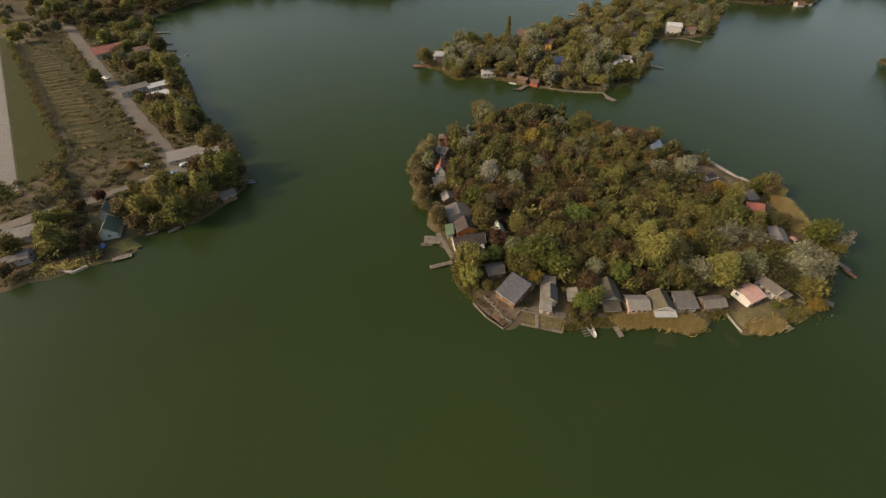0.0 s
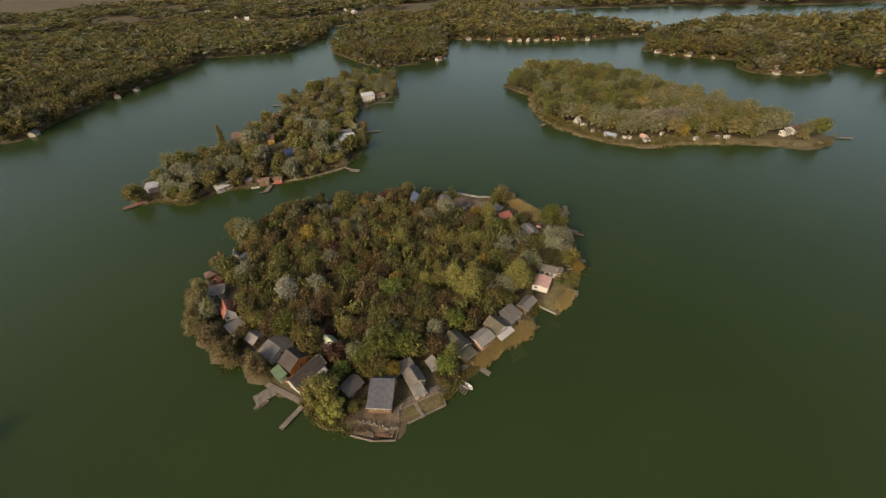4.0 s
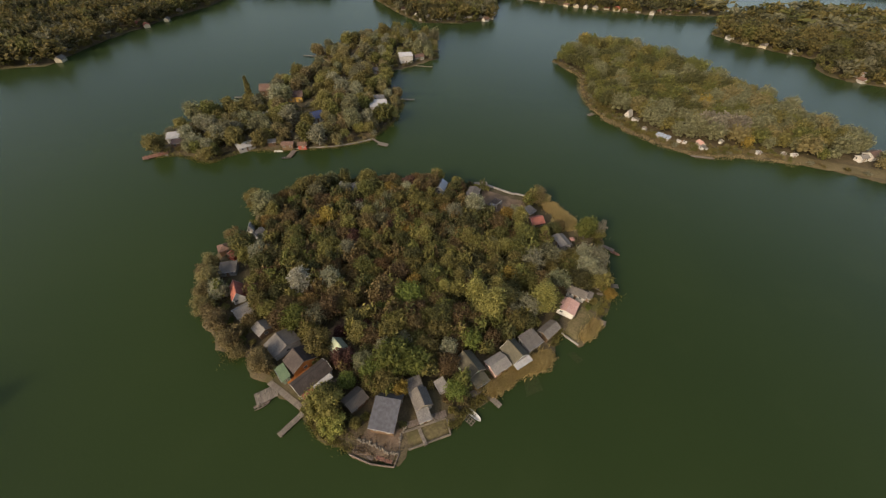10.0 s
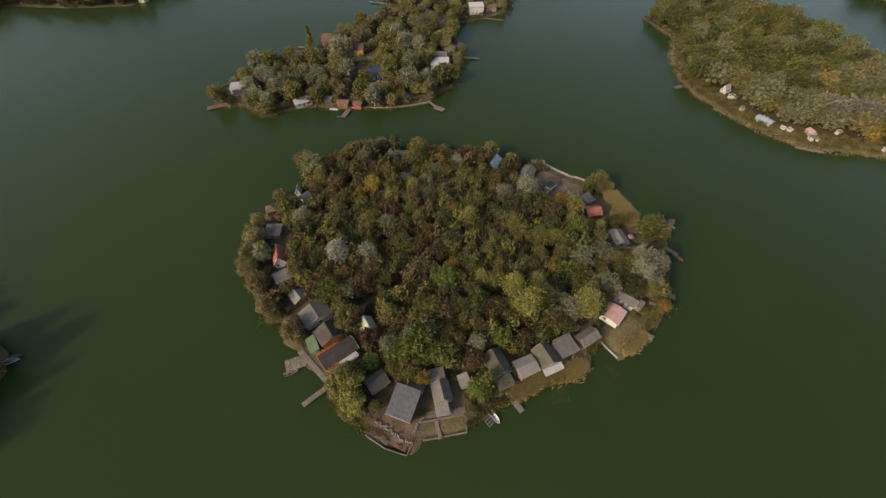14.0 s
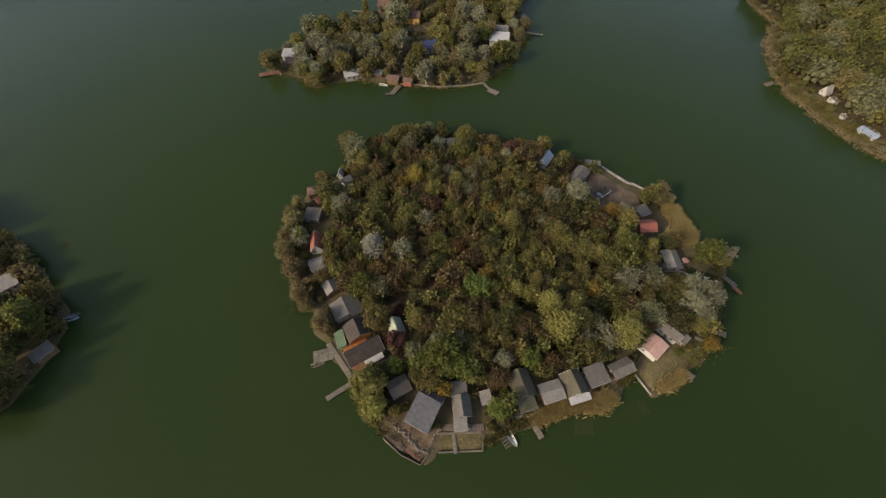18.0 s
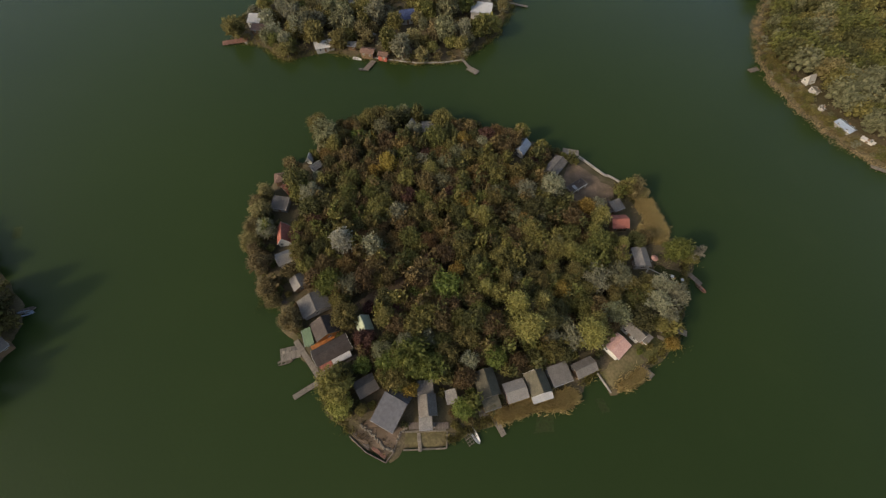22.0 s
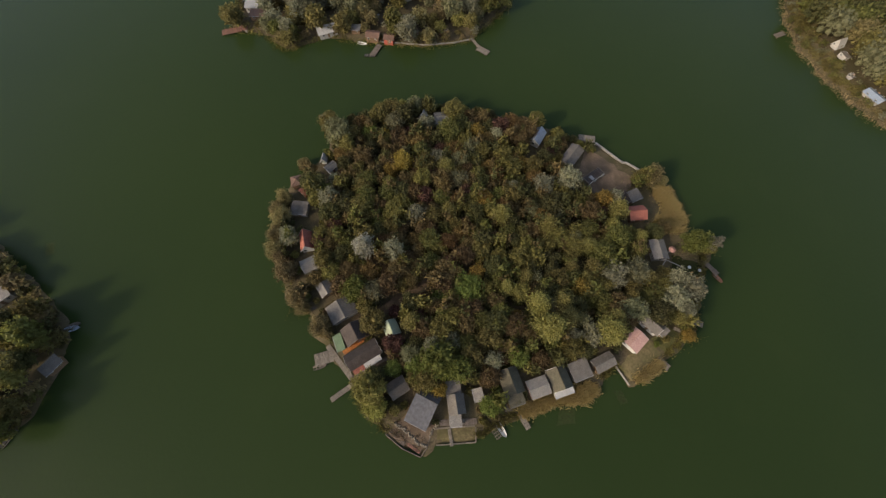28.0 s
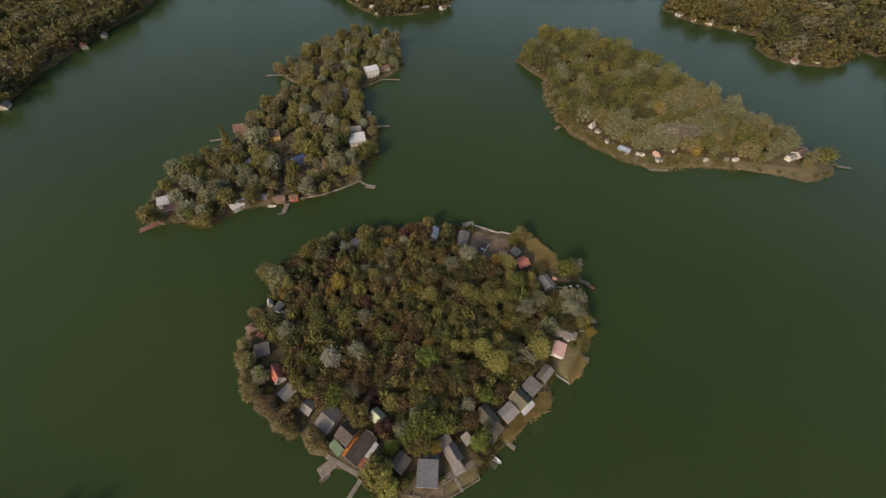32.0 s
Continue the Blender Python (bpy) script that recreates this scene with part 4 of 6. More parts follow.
# lean-to roofs and porches that stand against the cottages
LEANTOS = [
    (-23.1, 17.0, 3.4, 1.5, 47, 2.0, 0.35, "red", "white", "red sheet lean-to porch beside a cottage"),
    (-20.1, 20.2, 5.2, 1.5, 47, 2.0, 0.35, "white", "white", "white sheet lean-to beside a dark-roofed cottage"),
    (-31.3, 22.7, 5.0, 2.6, -51, 2.2, 0.4, "green", "green", "green sheet porch roof on the waterfront"),
    (6.5, 11.3, 3.4, 3.2, 20, 2.1, 0.4, "light", "cream", "low pale porch roof of a narrow cottage"),
    (21.3, 20.7, 4.6, 3.4, 33, 2.1, 0.5, "moss", "green", "mossy dark porch roof above the landing"),
    (-1.7, 16.0, 6.2, 3.0, 169, 2.5, 2.0, "slate", "wood", "steep rear lean-to of a sheet-roofed cottage"),
    (3.8, 19.3, 4.2, 3.6, 22, 2.5, 0.25, "grey", "cream", "flat grey rear roof of a small cottage"),
    (59.6, 50.2, 2.4, 3.0, -33, 2.0, 0.4, "grey", "grey", "small grey lean-to beside a cabin"),
    (45.2, 93.2, 3.2, 4.2, 40, 1.9, 0.3, "dark", "wood", "dark bitumen lean-to beside a shed"),
    (33.9, 25.9, 5.8, 1.7, 33, 1.9, 0.3, "white", "white", "white sheet awning of a boathouse"),
]
for row in LEANTOS:
    house(*row, "mono", "lean-tos of the cottages", "lean_to")


# cottages of the north islet, the east islet and the west bank
OTHER = [
    (-74, 203, 9, 7.2, 8, 3.4, 2.2, "brown", "yellow", "ochre cottage with a red-brown tile roof", "gable", 10),
    (-93, 213, 10, 7.5, 5, 3.2, 2.6, "brown", "wood", "dark brown-roofed cottage among trees", "gable", 10),
    (-56, 176, 7.6, 6.2, 35, 2.8, 2.6, "blue", "white", "white cottage with a dark blue roof", "gable", 10),
    (-23.5, 192.5, 10, 8, 8, 3.4, 1.0, "white", "grey", "house with a flat white roof", "mono", 10),
    (-25, 202.5, 8, 6.5, 8, 3.4, 1.2, "light", "cream", "house with a pale grey roof", "gable", 10),
    (-121, 151, 6, 6, 15, 2.6, 0.8, "white", "white", "small hut with a white roof on the point", "mono", 10),
    (-116, 146, 7, 4, 15, 2.3, 0.6, "brown", "wood", "brown deck pavilion on the point", "mono", 10),
    (-83.5, 144.6, 8.5, 5, 36, 2.2, 0.5, "white", "grey", "boathouse with a pale sheet roof", "mono", 10),
    (-63.5, 146.5, 6, 4.5, 4, 2.3, 0.7, "brown", "wood", "brown shore hut beside a red one", "gable", 10),
    (-56.5, 147, 4.5, 4.2, 4, 2.3, 0.7, "brown", "red", "small red hut on the shore", "gable", 10),
    (-12, 276, 10, 7, 15, 5.2, 0.8, "white", "white", "white two-storey villa at the water", "mono", 10),
    (-31, 253, 6, 6, 15, 2.6, 1.0, "grey", "grey", "grey shed near the villa", "gable", 10),
    (-3, 283, 8, 6, 30, 2.6, 1.2, "brown", "cream", "brown-roofed cottage by the shore", "gable", 10),
    (-62, 292, 7, 5, 60, 2.6, 1.6, "red", "white", "red-roofed cabin on the west tip", "gable", 10),
    (-40, 171, 7, 5, 50, 2.4, 1.2, "dark", "wood", "dark shed behind shore trees", "gable", 10),
    (-31, 168, 6, 5, 60, 2.4, 1.2, "dark", "wood", "dark-roofed cabin on the shore", "gable", 10),
    (124.6, 190, 3.7, 3.7, 35, 1.44, 2.72, "white", "white", "white steep-gabled cabin on the bank", "gable", 20),
    (126.4, 184, 4.0, 3.2, 120, 1.58, 0.56, "light", "grey", "pale lean shed on the bank", "mono", 20),
    (127.6, 173, 2.7, 2.2, 120, 1.30, 0.32, "light", "grey", "low pale hut on the grassy bank", "mono", 20),
    (134.6, 164, 7.4, 4.8, 131, 1.44, 0.64, "ice", "grey", "shed with a pale blue roof on the bank", "gable", 20),
    (142, 158.4, 5.2, 1.4, -32, 1.08, 0.24, "white", "white", "long low white shed on the bank", "mono", 20),
    (150.4, 151.6, 3.5, 3.7, 100, 1.58, 0.48, "light", "white", "beige-roofed cabin above the landing", "mono", 20),
    (151.4, 156.4, 4.5, 3.5, 100, 1.58, 0.80, "pink", "cream", "pinkish cabin behind the landing", "gable", 20),
    (124, 242, 4.0, 3.2, 70, 1.58, 0.96, "red", "white", "small red-roofed hut under trees", "gable", 20),
    (164, 159, 2.7, 2.1, 30, 1.30, 0.40, "white", "white", "tiny white hut at the foot of bare trees", "mono", 20),
    (178, 148, 2.9, 2.1, 10, 1.30, 0.32, "white", "grey", "small pale hut on the sandy bank", "mono", 20),
    (190.5, 147, 2.6, 2.1, 10, 1.30, 0.32, "light", "grey", "small beige hut on the sandy bank", "mono", 20),
    (195.5, 146, 3.2, 2.4, 10, 1.44, 0.48, "white", "white", "small white cabin on the shore", "gable", 20),
    (237, 146, 9, 6, 20, 2.6, 1.4, "brown", "white", "brown-roofed cottage on the tip", "gable", 20),
    (229, 143, 6, 4, 15, 2.4, 0.8, "light", "white", "white cabin on the tip", "gable", 20),
    (-147, 3.0, 14, 8, 62, 2.0, 0.4, "light", "cream", "long beige flat-roofed building by the lane", "mono", 30),
    (-138, 9, 7, 6, 60, 2.6, 0.5, "light", "cream", "beige flat-roofed annex beside the lane", "mono", 30),
    (-230, 25, 14, 8, 75, 2.8, 0.8, "grey", "grey", "grey-roofed cottage behind a fence", "gable", 30),
    (-223, 34, 10, 5, 75, 2.6, 0.5, "white", "white", "shed with a white sheet roof", "mono", 30),
    (-211, 28, 10, 6, 75, 2.6, 0.5, "white", "white", "shed with a second white sheet roof", "mono", 30),
    (-300, 46, 17, 12, 75, 3.4, 2.4, "red", "cream", "large house with a deep red tile roof", "gable", 30),
    (-285, 60, 12, 8, 75, 3.0, 1.4, "brown", "cream", "brown-roofed house near the shore", "gable", 30),
    (-330, 62, 12, 9, 75, 3.0, 1.8, "brown", "white", "brown-roofed house among trees", "gable", 30),
    (-133, -33.5, 5.0, 4.6, -40, 3.2, 2.4, "bottle", "mint", "tall mint house with a dark green roof", "gable", 30),
    (-125, -37, 7.0, 5.6, -37, 2.6, 2.4, "bottle", "mint", "mint cottage with a dark green roof", "gable", 30),
    (-109, -4.5, 5.5, 3.6, 70, 1.9, 0.5, "grey", "wood", "small grey boathouse over the water", "mono", 30),
    (-146, -54, 11, 6, 60, 2.5, 0.5, "light", "grey", "long pale flat-roofed shed", "mono", 30),
    (-136, -60, 9, 5, 60, 2.4, 0.6, "grey", "grey", "grey-roofed shed near the shore", "gable", 30),
]
OTHER += [(hx, hy, hl, hw, ht, 2.0, 0.6, hr, "wood", hn, "mono", 10) for hx, hy, hl, hw, ht, hr, hn in (
    (-72, 148.5, 4.2, 3.0, 10, "light", "small pale garden shed on the islet"), (-47, 152, 3.6, 2.8, 30, "brown", "small brown garden shed on the islet"),
    (-36, 157, 3.8, 3.0, 55, "grey", "small grey garden shed on the islet"), (-14.5, 214, 4.2, 3.2, 70, "brown", "brown boathouse on the islet's east side"),
    (-16, 222, 4.0, 3.0, 80, "grey", "grey boathouse on the islet's east side"), (-66, 157, 3.4, 2.6, 0, "light", "pale shed in an islet garden"),
    (-30, 225, 4.6, 3.4, 20, "light", "pale shed among islet trees"), (-45, 205, 4.4, 3.2, 40, "red", "red-roofed shed among islet trees"), (-85, 180, 4.0, 3.0, 10, "white", "white caravan-like hut among trees"))]
for row in OTHER:
    house(*row[:10], row[10], {10: "cottages of the north islet", 20: "cabins of the east islet", 30: "houses of the west bank"}[row[11]])


# ---- piers, decks, walls, boats ----
def pier(x0, y0, x1, y1, width, words, material=PLANK, z=0.55, name="pier", group="piers"):
    """A jetty of single boards on two beams and posts."""
    length = math.hypot(x1 - x0, y1 - y0)
    ob = thing(name, words, "pier", pose(x0, y0, z, 0, 0, math.degrees(math.atan2(y1 - y0, x1 - x0))), group)
    r = random.Random(int(x0 * 10))
    n = max(3, int(length / 0.34))
    step = length / n
    board = bpy.data.meshes.new("plank")
    bm = block(step - 0.03, width, 0.06, 0, 0, 0, 0.008)
    bm.to_mesh(board)
    bm.free()
    board.materials.append(material)
    for i in range(n):
        part("plank", board, None, ob, "", pose((i + 0.5) * step, r.uniform(-0.04, 0.04), r.uniform(-0.012, 0.012), 0, r.uniform(-0.6, 0.6), r.uniform(-1, 1)))
    for s in (-1, 1):
        part("beam", block(length, 0.12, 0.16, length / 2, s * width * 0.36, -0.17, 0.01), PLANK_DARK, ob)
    for i in range(max(2, int(length / 2.2)) + 1):
        for s in (-1, 1):
            part("post", post(0.09, 2.4, min(length - 0.1, 0.1 + i * 2.2), s * (width / 2 - 0.1), -2.2 + r.uniform(-0.05, 0.3)), PLANK_DARK, ob)
    return ob


def low_wall(points, words, height=0.55, thick=0.35, name="sea_wall", material=CONCRETE, z=0.15):
    """A low wall of separate cast lengths."""
    ob = thing(name, words, "wall", pose(points[0][0], points[0][1], z), "low walls")
    for (ax, ay), (bx, by) in zip(points, points[1:]):
        length, turn = math.hypot(bx - ax, by - ay), math.degrees(math.atan2(by - ay, bx - ax))
        n = max(1, round(length / 2.4))
        for i in range(n):
            f = (i + 0.5) / n
            part("wall_length", block(length / n - 0.03, thick, height + 0.9, 0, 0, -0.9, 0.03), material, ob, "", pose(ax + (bx - ax) * f - points[0][0], ay + (by - ay) * f - points[0][1], 0, 0, 0, turn))
    return ob


def boat(x, y, turn, length, beam, hull_m, words, z=-0.05, seats=2):
    """An open rowing boat: hull shell, gunwale, thwarts."""
    ob = thing("rowing_boat", words, "boat", pose(x, y, z, 0, 0, turn), "boats")
    bm = bmesh.new()
    rings = []
    for i in range(9):
        u = i / 8
        half = beam / 2 * (0.82 if i == 0 else 1) * math.sqrt(max(0.0, 1 - max(0, (u - 0.35) / 0.65) ** 2.4)) * (0.85 + 0.15 * min(1, u * 4)) + 0.02
        rise = 0.08 * u * u
        px = -length / 2 + length * u
        prof = [(-half, 0.5 + rise), (-half * 0.85, 0.2), (-half * 0.45, 0.0 + rise), (0, -0.06 + rise), (half * 0.45, 0.0 + rise), (half * 0.85, 0.2), (half, 0.5 + rise)]
        inner = [(a * 0.9, b + 0.07 if abs(a) < half * 0.9 else b) for a, b in prof[::-1]]
        rings.append([bm.verts.new((px, a, b)) for a, b in prof + inner])
    for a, b in zip(rings, rings[1:]):
        for i in range(14):
            j = (i + 1) % 14
            bm.faces.new((a[i], a[j], b[j], b[i]))
    bm.faces.new(rings[0])
    bm.faces.new(rings[-1][::-1])
    bmesh.ops.recalc_face_normals(bm, faces=bm.faces[:])
    part("hull", bm, hull_m, ob)
    for i in range(seats):
        part("thwart", block(0.28, beam * 0.84, 0.04, -length * 0.25 + i * length * 0.28, 0, 0.34, 0.008), PLANK, ob, "plain wooden seat board")
    part("keel", block(length * 0.8, 0.07, 0.08, 0, 0, -0.12), hull_m, ob)
    return ob


pier(-24.0, 12.8, -28.5, 7.3, 1.4, "narrow grey plank jetty on posts", PLANK)
pier(-34.9, 21.2, -24.7, 14.2, 1.5, "plank boardwalk along the waterfront", PLANK, 0.6, "boardwalk")
pier(-24.7, 14.4, -17.0, 22.2, 1.1, "plank path beside a cottage", PLANK_DARK, 0.75, "boardwalk")
pier(-32.4, 19.0, -37.0, 16.2, 3.6, "wide plank swimming deck with chairs", PLANK, 0.55, "deck")
pier(22.2, 18.6, 26.4, 14.4, 1.5, "short grey plank jetty", PLANK)
pier(19.0, 17.6, 24.9, 20.4, 1.6, "plank landing in front of a porch", PLANK, 0.62, "deck")
pier(59.4, 42.4, 62.6, 40.4, 2.0, "small square plank landing stage", PLANK, 0.5)
pier(63.5, 52.6, 67.4, 52.0, 1.0, "pale plank gangway at the bank", PLANK, 0.6)
pier(67.3, 51.8, 68.4, 56.4, 1.0, "pale plank gangway along the bank", PLANK, 0.58)
pier(68.2, 56.4, 72.0, 56.0, 1.8, "small plank landing stage", PLANK, 0.55)
pier(65.3, 76.2, 72.5, 77.4, 1.0, "dark plank gangway to the point", PLANK_DARK, 0.5)
pier(72.0, 77.4, 76.6, 73.8, 1.6, "dark plank landing at the point", PLANK_DARK, 0.45)
pier(27.2, 116.4, 33.2, 117.0, 3.0, "plank platform behind the sea wall", PLANK, 0.6, "deck")
pier(-41.6, 32.6, -45.2, 30.2, 2.2, "small brown plank landing", PLANK_DARK, 0.5)
pier(5.4, 8.8, 7.2, 4.9, 0.9, "narrow plank path over the lawn", PLANK, 0.72, "boardwalk")
pier(2.6, 9.6, 12.2, 12.6, 1.6, "plank terrace above the lawn", PLANK_DARK, 0.8, "deck")
pier(-29.6, 20.4, -25.2, 25.6, 1.5, "orange-stained plank terrace beside a cottage", WALL["orange"], 1.0, "deck")
pier(-119, 139.5, -128, 133.5, 3.4, "red-brown plank jetty on the point", PLANK_RED, 0.6)
pier(-23, 157, -17, 151, 1.2, "plank jetty with a square head", PLANK, 0.5)
pier(-19.5, 152.5, -14.5, 150.5, 3.0, "square plank jetty head", PLANK, 0.52)
pier(-13, 208.5, -3, 208.5, 1.4, "plank jetty on the east side", PLANK, 0.55)
pier(-60, 144, -61, 137, 2.4, "dark plank landing of a hut", PLANK_DARK, 0.5)
pier(-100, 207, -112, 206, 1.6, "plank jetty behind a cottage", PLANK, 0.5)
pier(-78, 285, -90, 286, 1.6, "plank jetty on the west tip", PLANK, 0.5)
pier(-5, 270, 8, 268, 1.2, "long thin floating boom", PLANK, 0.4)
pier(141.2, 145.4, 152.0, 143.2, 1.6, "pale landing stage below a cabin", PLANK, 0.5)
pier(253, 134, 260, 131, 1.6, "plank jetty at the tip", PLANK, 0.5)
pier(105, 194, 101, 191, 2.2, "dark plank landing on the bank", PLANK_DARK, 0.5)
pier(-113, -43.5, -110, -39.0, 2.0, "pale concrete-edged landing by a lawn", PLANK, 0.5)
pier(-282, 68, -275, 74, 2.0, "plank jetty of a west-bank house", PLANK, 0.5)
pier(-298, 73, -290, 80, 2.0, "second plank jetty of a west-bank house", PLANK, 0.5)
pier(-325, 85, -314, 92, 2.0, "third plank jetty of the west bank", PLANK, 0.5)
low_wall([(-11.0, 3.1), (-5.6, 0.9), (-0.2, 0.2), (0.8, 2.8), (0.9, 5.4)], "rough dark timber edging of a waterside yard", 0.5, 0.24, "timber_edge", PLANK_DARK)


def rubble(points, count, words, seed):
    """A tumbled row of single stones."""
    rr = random.Random(seed)
    ob = thing("stone_row", words, "stones", pose(points[0][0], points[0][1], 0.2), "stone rows")
    shapes = []
    for k in range(5):
        bm = bmesh.new()
        bmesh.ops.create_icosphere(bm, subdivisions=1, radius=0.34)
        for v in bm.verts:
            v.co = Vector((v.co.x * 1.3, v.co.y, v.co.z * 0.75)) * rr.uniform(0.8, 1.15)
        me = bpy.data.meshes.new("stone")
        bm.to_mesh(me)
        bm.free()
        me.materials.append(OLD_CONCRETE)
        shapes.append(me)
    for i in range(count):
        f = (i + rr.random() * 0.6) / count * (len(points) - 1)
        k = min(int(f), len(points) - 2)
        (ax, ay), (bx, by) = points[k], points[k + 1]
        x, y = ax + (bx - ax) * (f - k) + rr.uniform(-0.3, 0.3), ay + (by - ay) * (f - k) + rr.uniform(-0.3, 0.3)
        part("stone", rr.choice(shapes), None, ob, "", pose(x - points[0][0], y - points[0][1], max(ground_z(x, y), 0.1) - 0.05, 0, 0, rr.uniform(0, 360)))
    return ob


rubble([(-9.2, 6.2), (-6.7, 5.7), (-4.2, 4.4), (-1.6, 2.9), (0.4, 3.1)], 34, "tumbled row of pale stones across a yard", 3)
rubble([(0.6, 5.8), (1.6, 8.6), (2.6, 10.4)], 14, "loose stones beside a small lawn", 4)
pier(-10.0, 4.2, -5.2, 2.0, 1.0, "rotten boards laid at the water's edge", PLANK_DARK, 0.5, "boardwalk")
pier(-4.6, 2.4, -0.6, 1.2, 0.8, "loose boards laid at the water's edge", PLANK_RED, 0.5, "boardwalk")
low_wall([(3.0, 4.0), (13.2, 7.5), (12.3, 11.2)], "mossy low concrete wall round a small lawn", 0.5, material=OLD_CONCRETE)
low_wall([(2.0, 8.0), (12.0, 11.4)], "mossy concrete step above the lawn", 0.75, 0.5, material=OLD_CONCRETE)
low_wall([(47.8, 37.2), (52.0, 32.9)], "low concrete wall beside a lawn", 0.5)
low_wall([(33.5, 115.4), (43.9, 109.0), (45.0, 109.4), (50.0, 107.2)], "long pale concrete sea wall", 0.85, 0.6)
low_wall([(59.2, 71.8), (60.4, 74.6), (66.0, 73.2)], "pale garden wall beside a shaded lawn", 0.6)
low_wall([(60, 58), (66, 53.2)], "pale garden wall below a willow", 0.5)
low_wall([(-124.5, -56), (-117.5, -52.5), (-116.6, -49)], "pale quay edge of a reedy plot", 0.6, 0.6)
low_wall([(-66, 145.2), (-42, 148.6), (-30, 153.2), (-23, 157.4)], "stone edging along an islet shore", 0.4, 0.5)
low_wall([(-129, 162), (-128, 142), (-118, 137)], "stone quay edge round the point", 0.5, 0.6)
boat(19.4, 12.2, -42, 4.2, 1.5, WHITE, "white rowing boat moored by a slipway")
boat(-35.0, 15.0, 32, 4.0, 1.4, PLANK_DARK, "old dark wooden boat moored at a plank deck")
boat(-111.8, 6.0, 30, 4.6, 1.7, ROOF["ice"], "pale blue boat at the bank")
boat(-124.5, -46.8, 40, 4.6, 1.7, WHITE, "white boat laid up on the bank")
boat(-62.0, 137.0, 10, 4.6, 1.5, DARK, "dark boat moored at a hut")
boat(-67.5, 143, 0, 4.2, 1.5, WHITE, "white boat moored at a hut")
boat(3, 289, 60, 4.6, 1.6, WHITE, "white boat moored by the villa")
boat(12, 296, 70, 4.6, 1.6, WHITE, "white boat moored at the shore")
boat(46.2, 106.6, -25, 4.2, 1.5, BLUE, "pale blue boat along the sea wall")
for i, (bx, by) in enumerate(((-72, 196), (-120, 8), (-118, -24), (-270, 74))):
    boat(bx + 46 if i == 0 else bx + 8, by - 36 if i == 0 else by - 1, 40 * i, 4.2, 1.5, (WHITE, PLANK_DARK, PLANK_DARK, WHITE)[i], "small boat moored along the shore")

boat(-121.5, -45.0, 100, 3.8, 1.4, WHITE, "white dinghy laid up among bushes")
boat(-123.0, -49.5, 10, 4.0, 1.4, PLANK_DARK, "old wooden boat laid up on the bank")
boat(-114.6, -30.4, 60, 3.8, 1.4, PLANK_DARK, "old dark boat moored in a gap of the bank")
tarp = thing("tarpaulin", "crumpled blue tarpaulin over a heap", "tarpaulin", pose(-121.8, -42.6, ground_z(-121.8, -42.6)))
bm = bmesh.new()
bmesh.ops.create_icosphere(bm, subdivisions=3, radius=1.4)
for v in bm.verts:
    v.co.z = max(0.0, v.co.z * 0.55 + 0.2 * noise.noise(v.co * 1.7))
part("cover", bm, BLUE, tarp)
# slipway of dark rails beside the white boat
slip = thing("slipway", "slatted wooden boat slipway at the water", "slipway", pose(17.9, 11.2, 0.12, 0, 0, -42))
for s in (-0.7, 0.0, 0.7):
    part("rail", block(3.4, 0.12, 0.12, 0, s, 0, 0.01), PLANK_DARK, slip)
for i in range(5):
    part("slat", block(0.16, 1.7, 0.08, -1.5 + i * 0.75, 0, 0.12, 0.01), PLANK, slip)

# pergola in the north yard
perg = thing("pergola", "dark-roofed pergola with a white frame in a yard", "pergola", pose(33.9, 99.2, ground_z(33.9, 99.2), 0, 0, 51))
for sx in (-1, 0, 1):
    for sy in (-1, 1):
        part("post", block(0.16, 0.16, 2.3, sx * 3.4, sy * 1.5, -0.2, 0.01), WHITE, perg)
for sy in (-1, 1):
    part("beam", block(7.4, 0.12, 0.18, 0, sy * 1.55, 2.15, 0.01), WHITE if sy < 0 else PLANK_DARK, perg)
for sx in (-1, 1):
    part("end_beam", block(0.45 if sx < 0 else 0.2, 3.3, 0.18, sx * 3.6, 0, 2.2, 0.01), PLANK_DARK, perg)
for i in range(13):
    part("slat", block(0.44, 3.0, 0.06, -3.2 + i * 0.53, 0, 2.36, 0.01), ROOF["dark"], perg)
part("canvas", block(1.2, 1.8, 0.05, -1.4, -0.3, 2.44, 0.01), STEEL, perg, "grey sheet laid over the slats")


def garden_table(x, y, words):
    ob = thing("garden_table", words, "table", pose(x, y, max(ground_z(x, y), 0.1)), "garden tables")
    part("tabletop", post(0.55, 0.05, 0, 0, 0.7), WHITE, ob)
    part("column", post(0.06, 0.7), STEEL, ob)
    part("foot", post(0.28, 0.05), STEEL, ob)


garden_table(67.4, 73.6, "round white garden table on a lawn")
garden_table(70.6, 73.4, "round white garden table near a jetty")
boat(76.6, 72.6, -40, 3.6, 1.3, PLANK_RED, "red-brown rowing boat at a dark landing")
boat(69.4, 53.4, 70, 3.0, 1.2, WALL["wood"], "brown rowing boat beside a landing stage")

# garden parasol, furniture
para = thing("parasol", "open faded pink parasol on a terrace", "parasol", pose(61.2, 77.6, ground_z(61.2, 77.6)))
bm = bmesh.new()
bmesh.ops.create_cone(bm, cap_ends=False, segments=8, radius1=1.15, radius2=0.05, depth=0.5, matrix=Matrix.Translation((0, 0, 2.3)))
part("canopy", bm, CLOTH, para)
part("pole", post(0.03, 2.5), STEEL, para)
part("base", post(0.3, 0.1), CONCRETE, para)


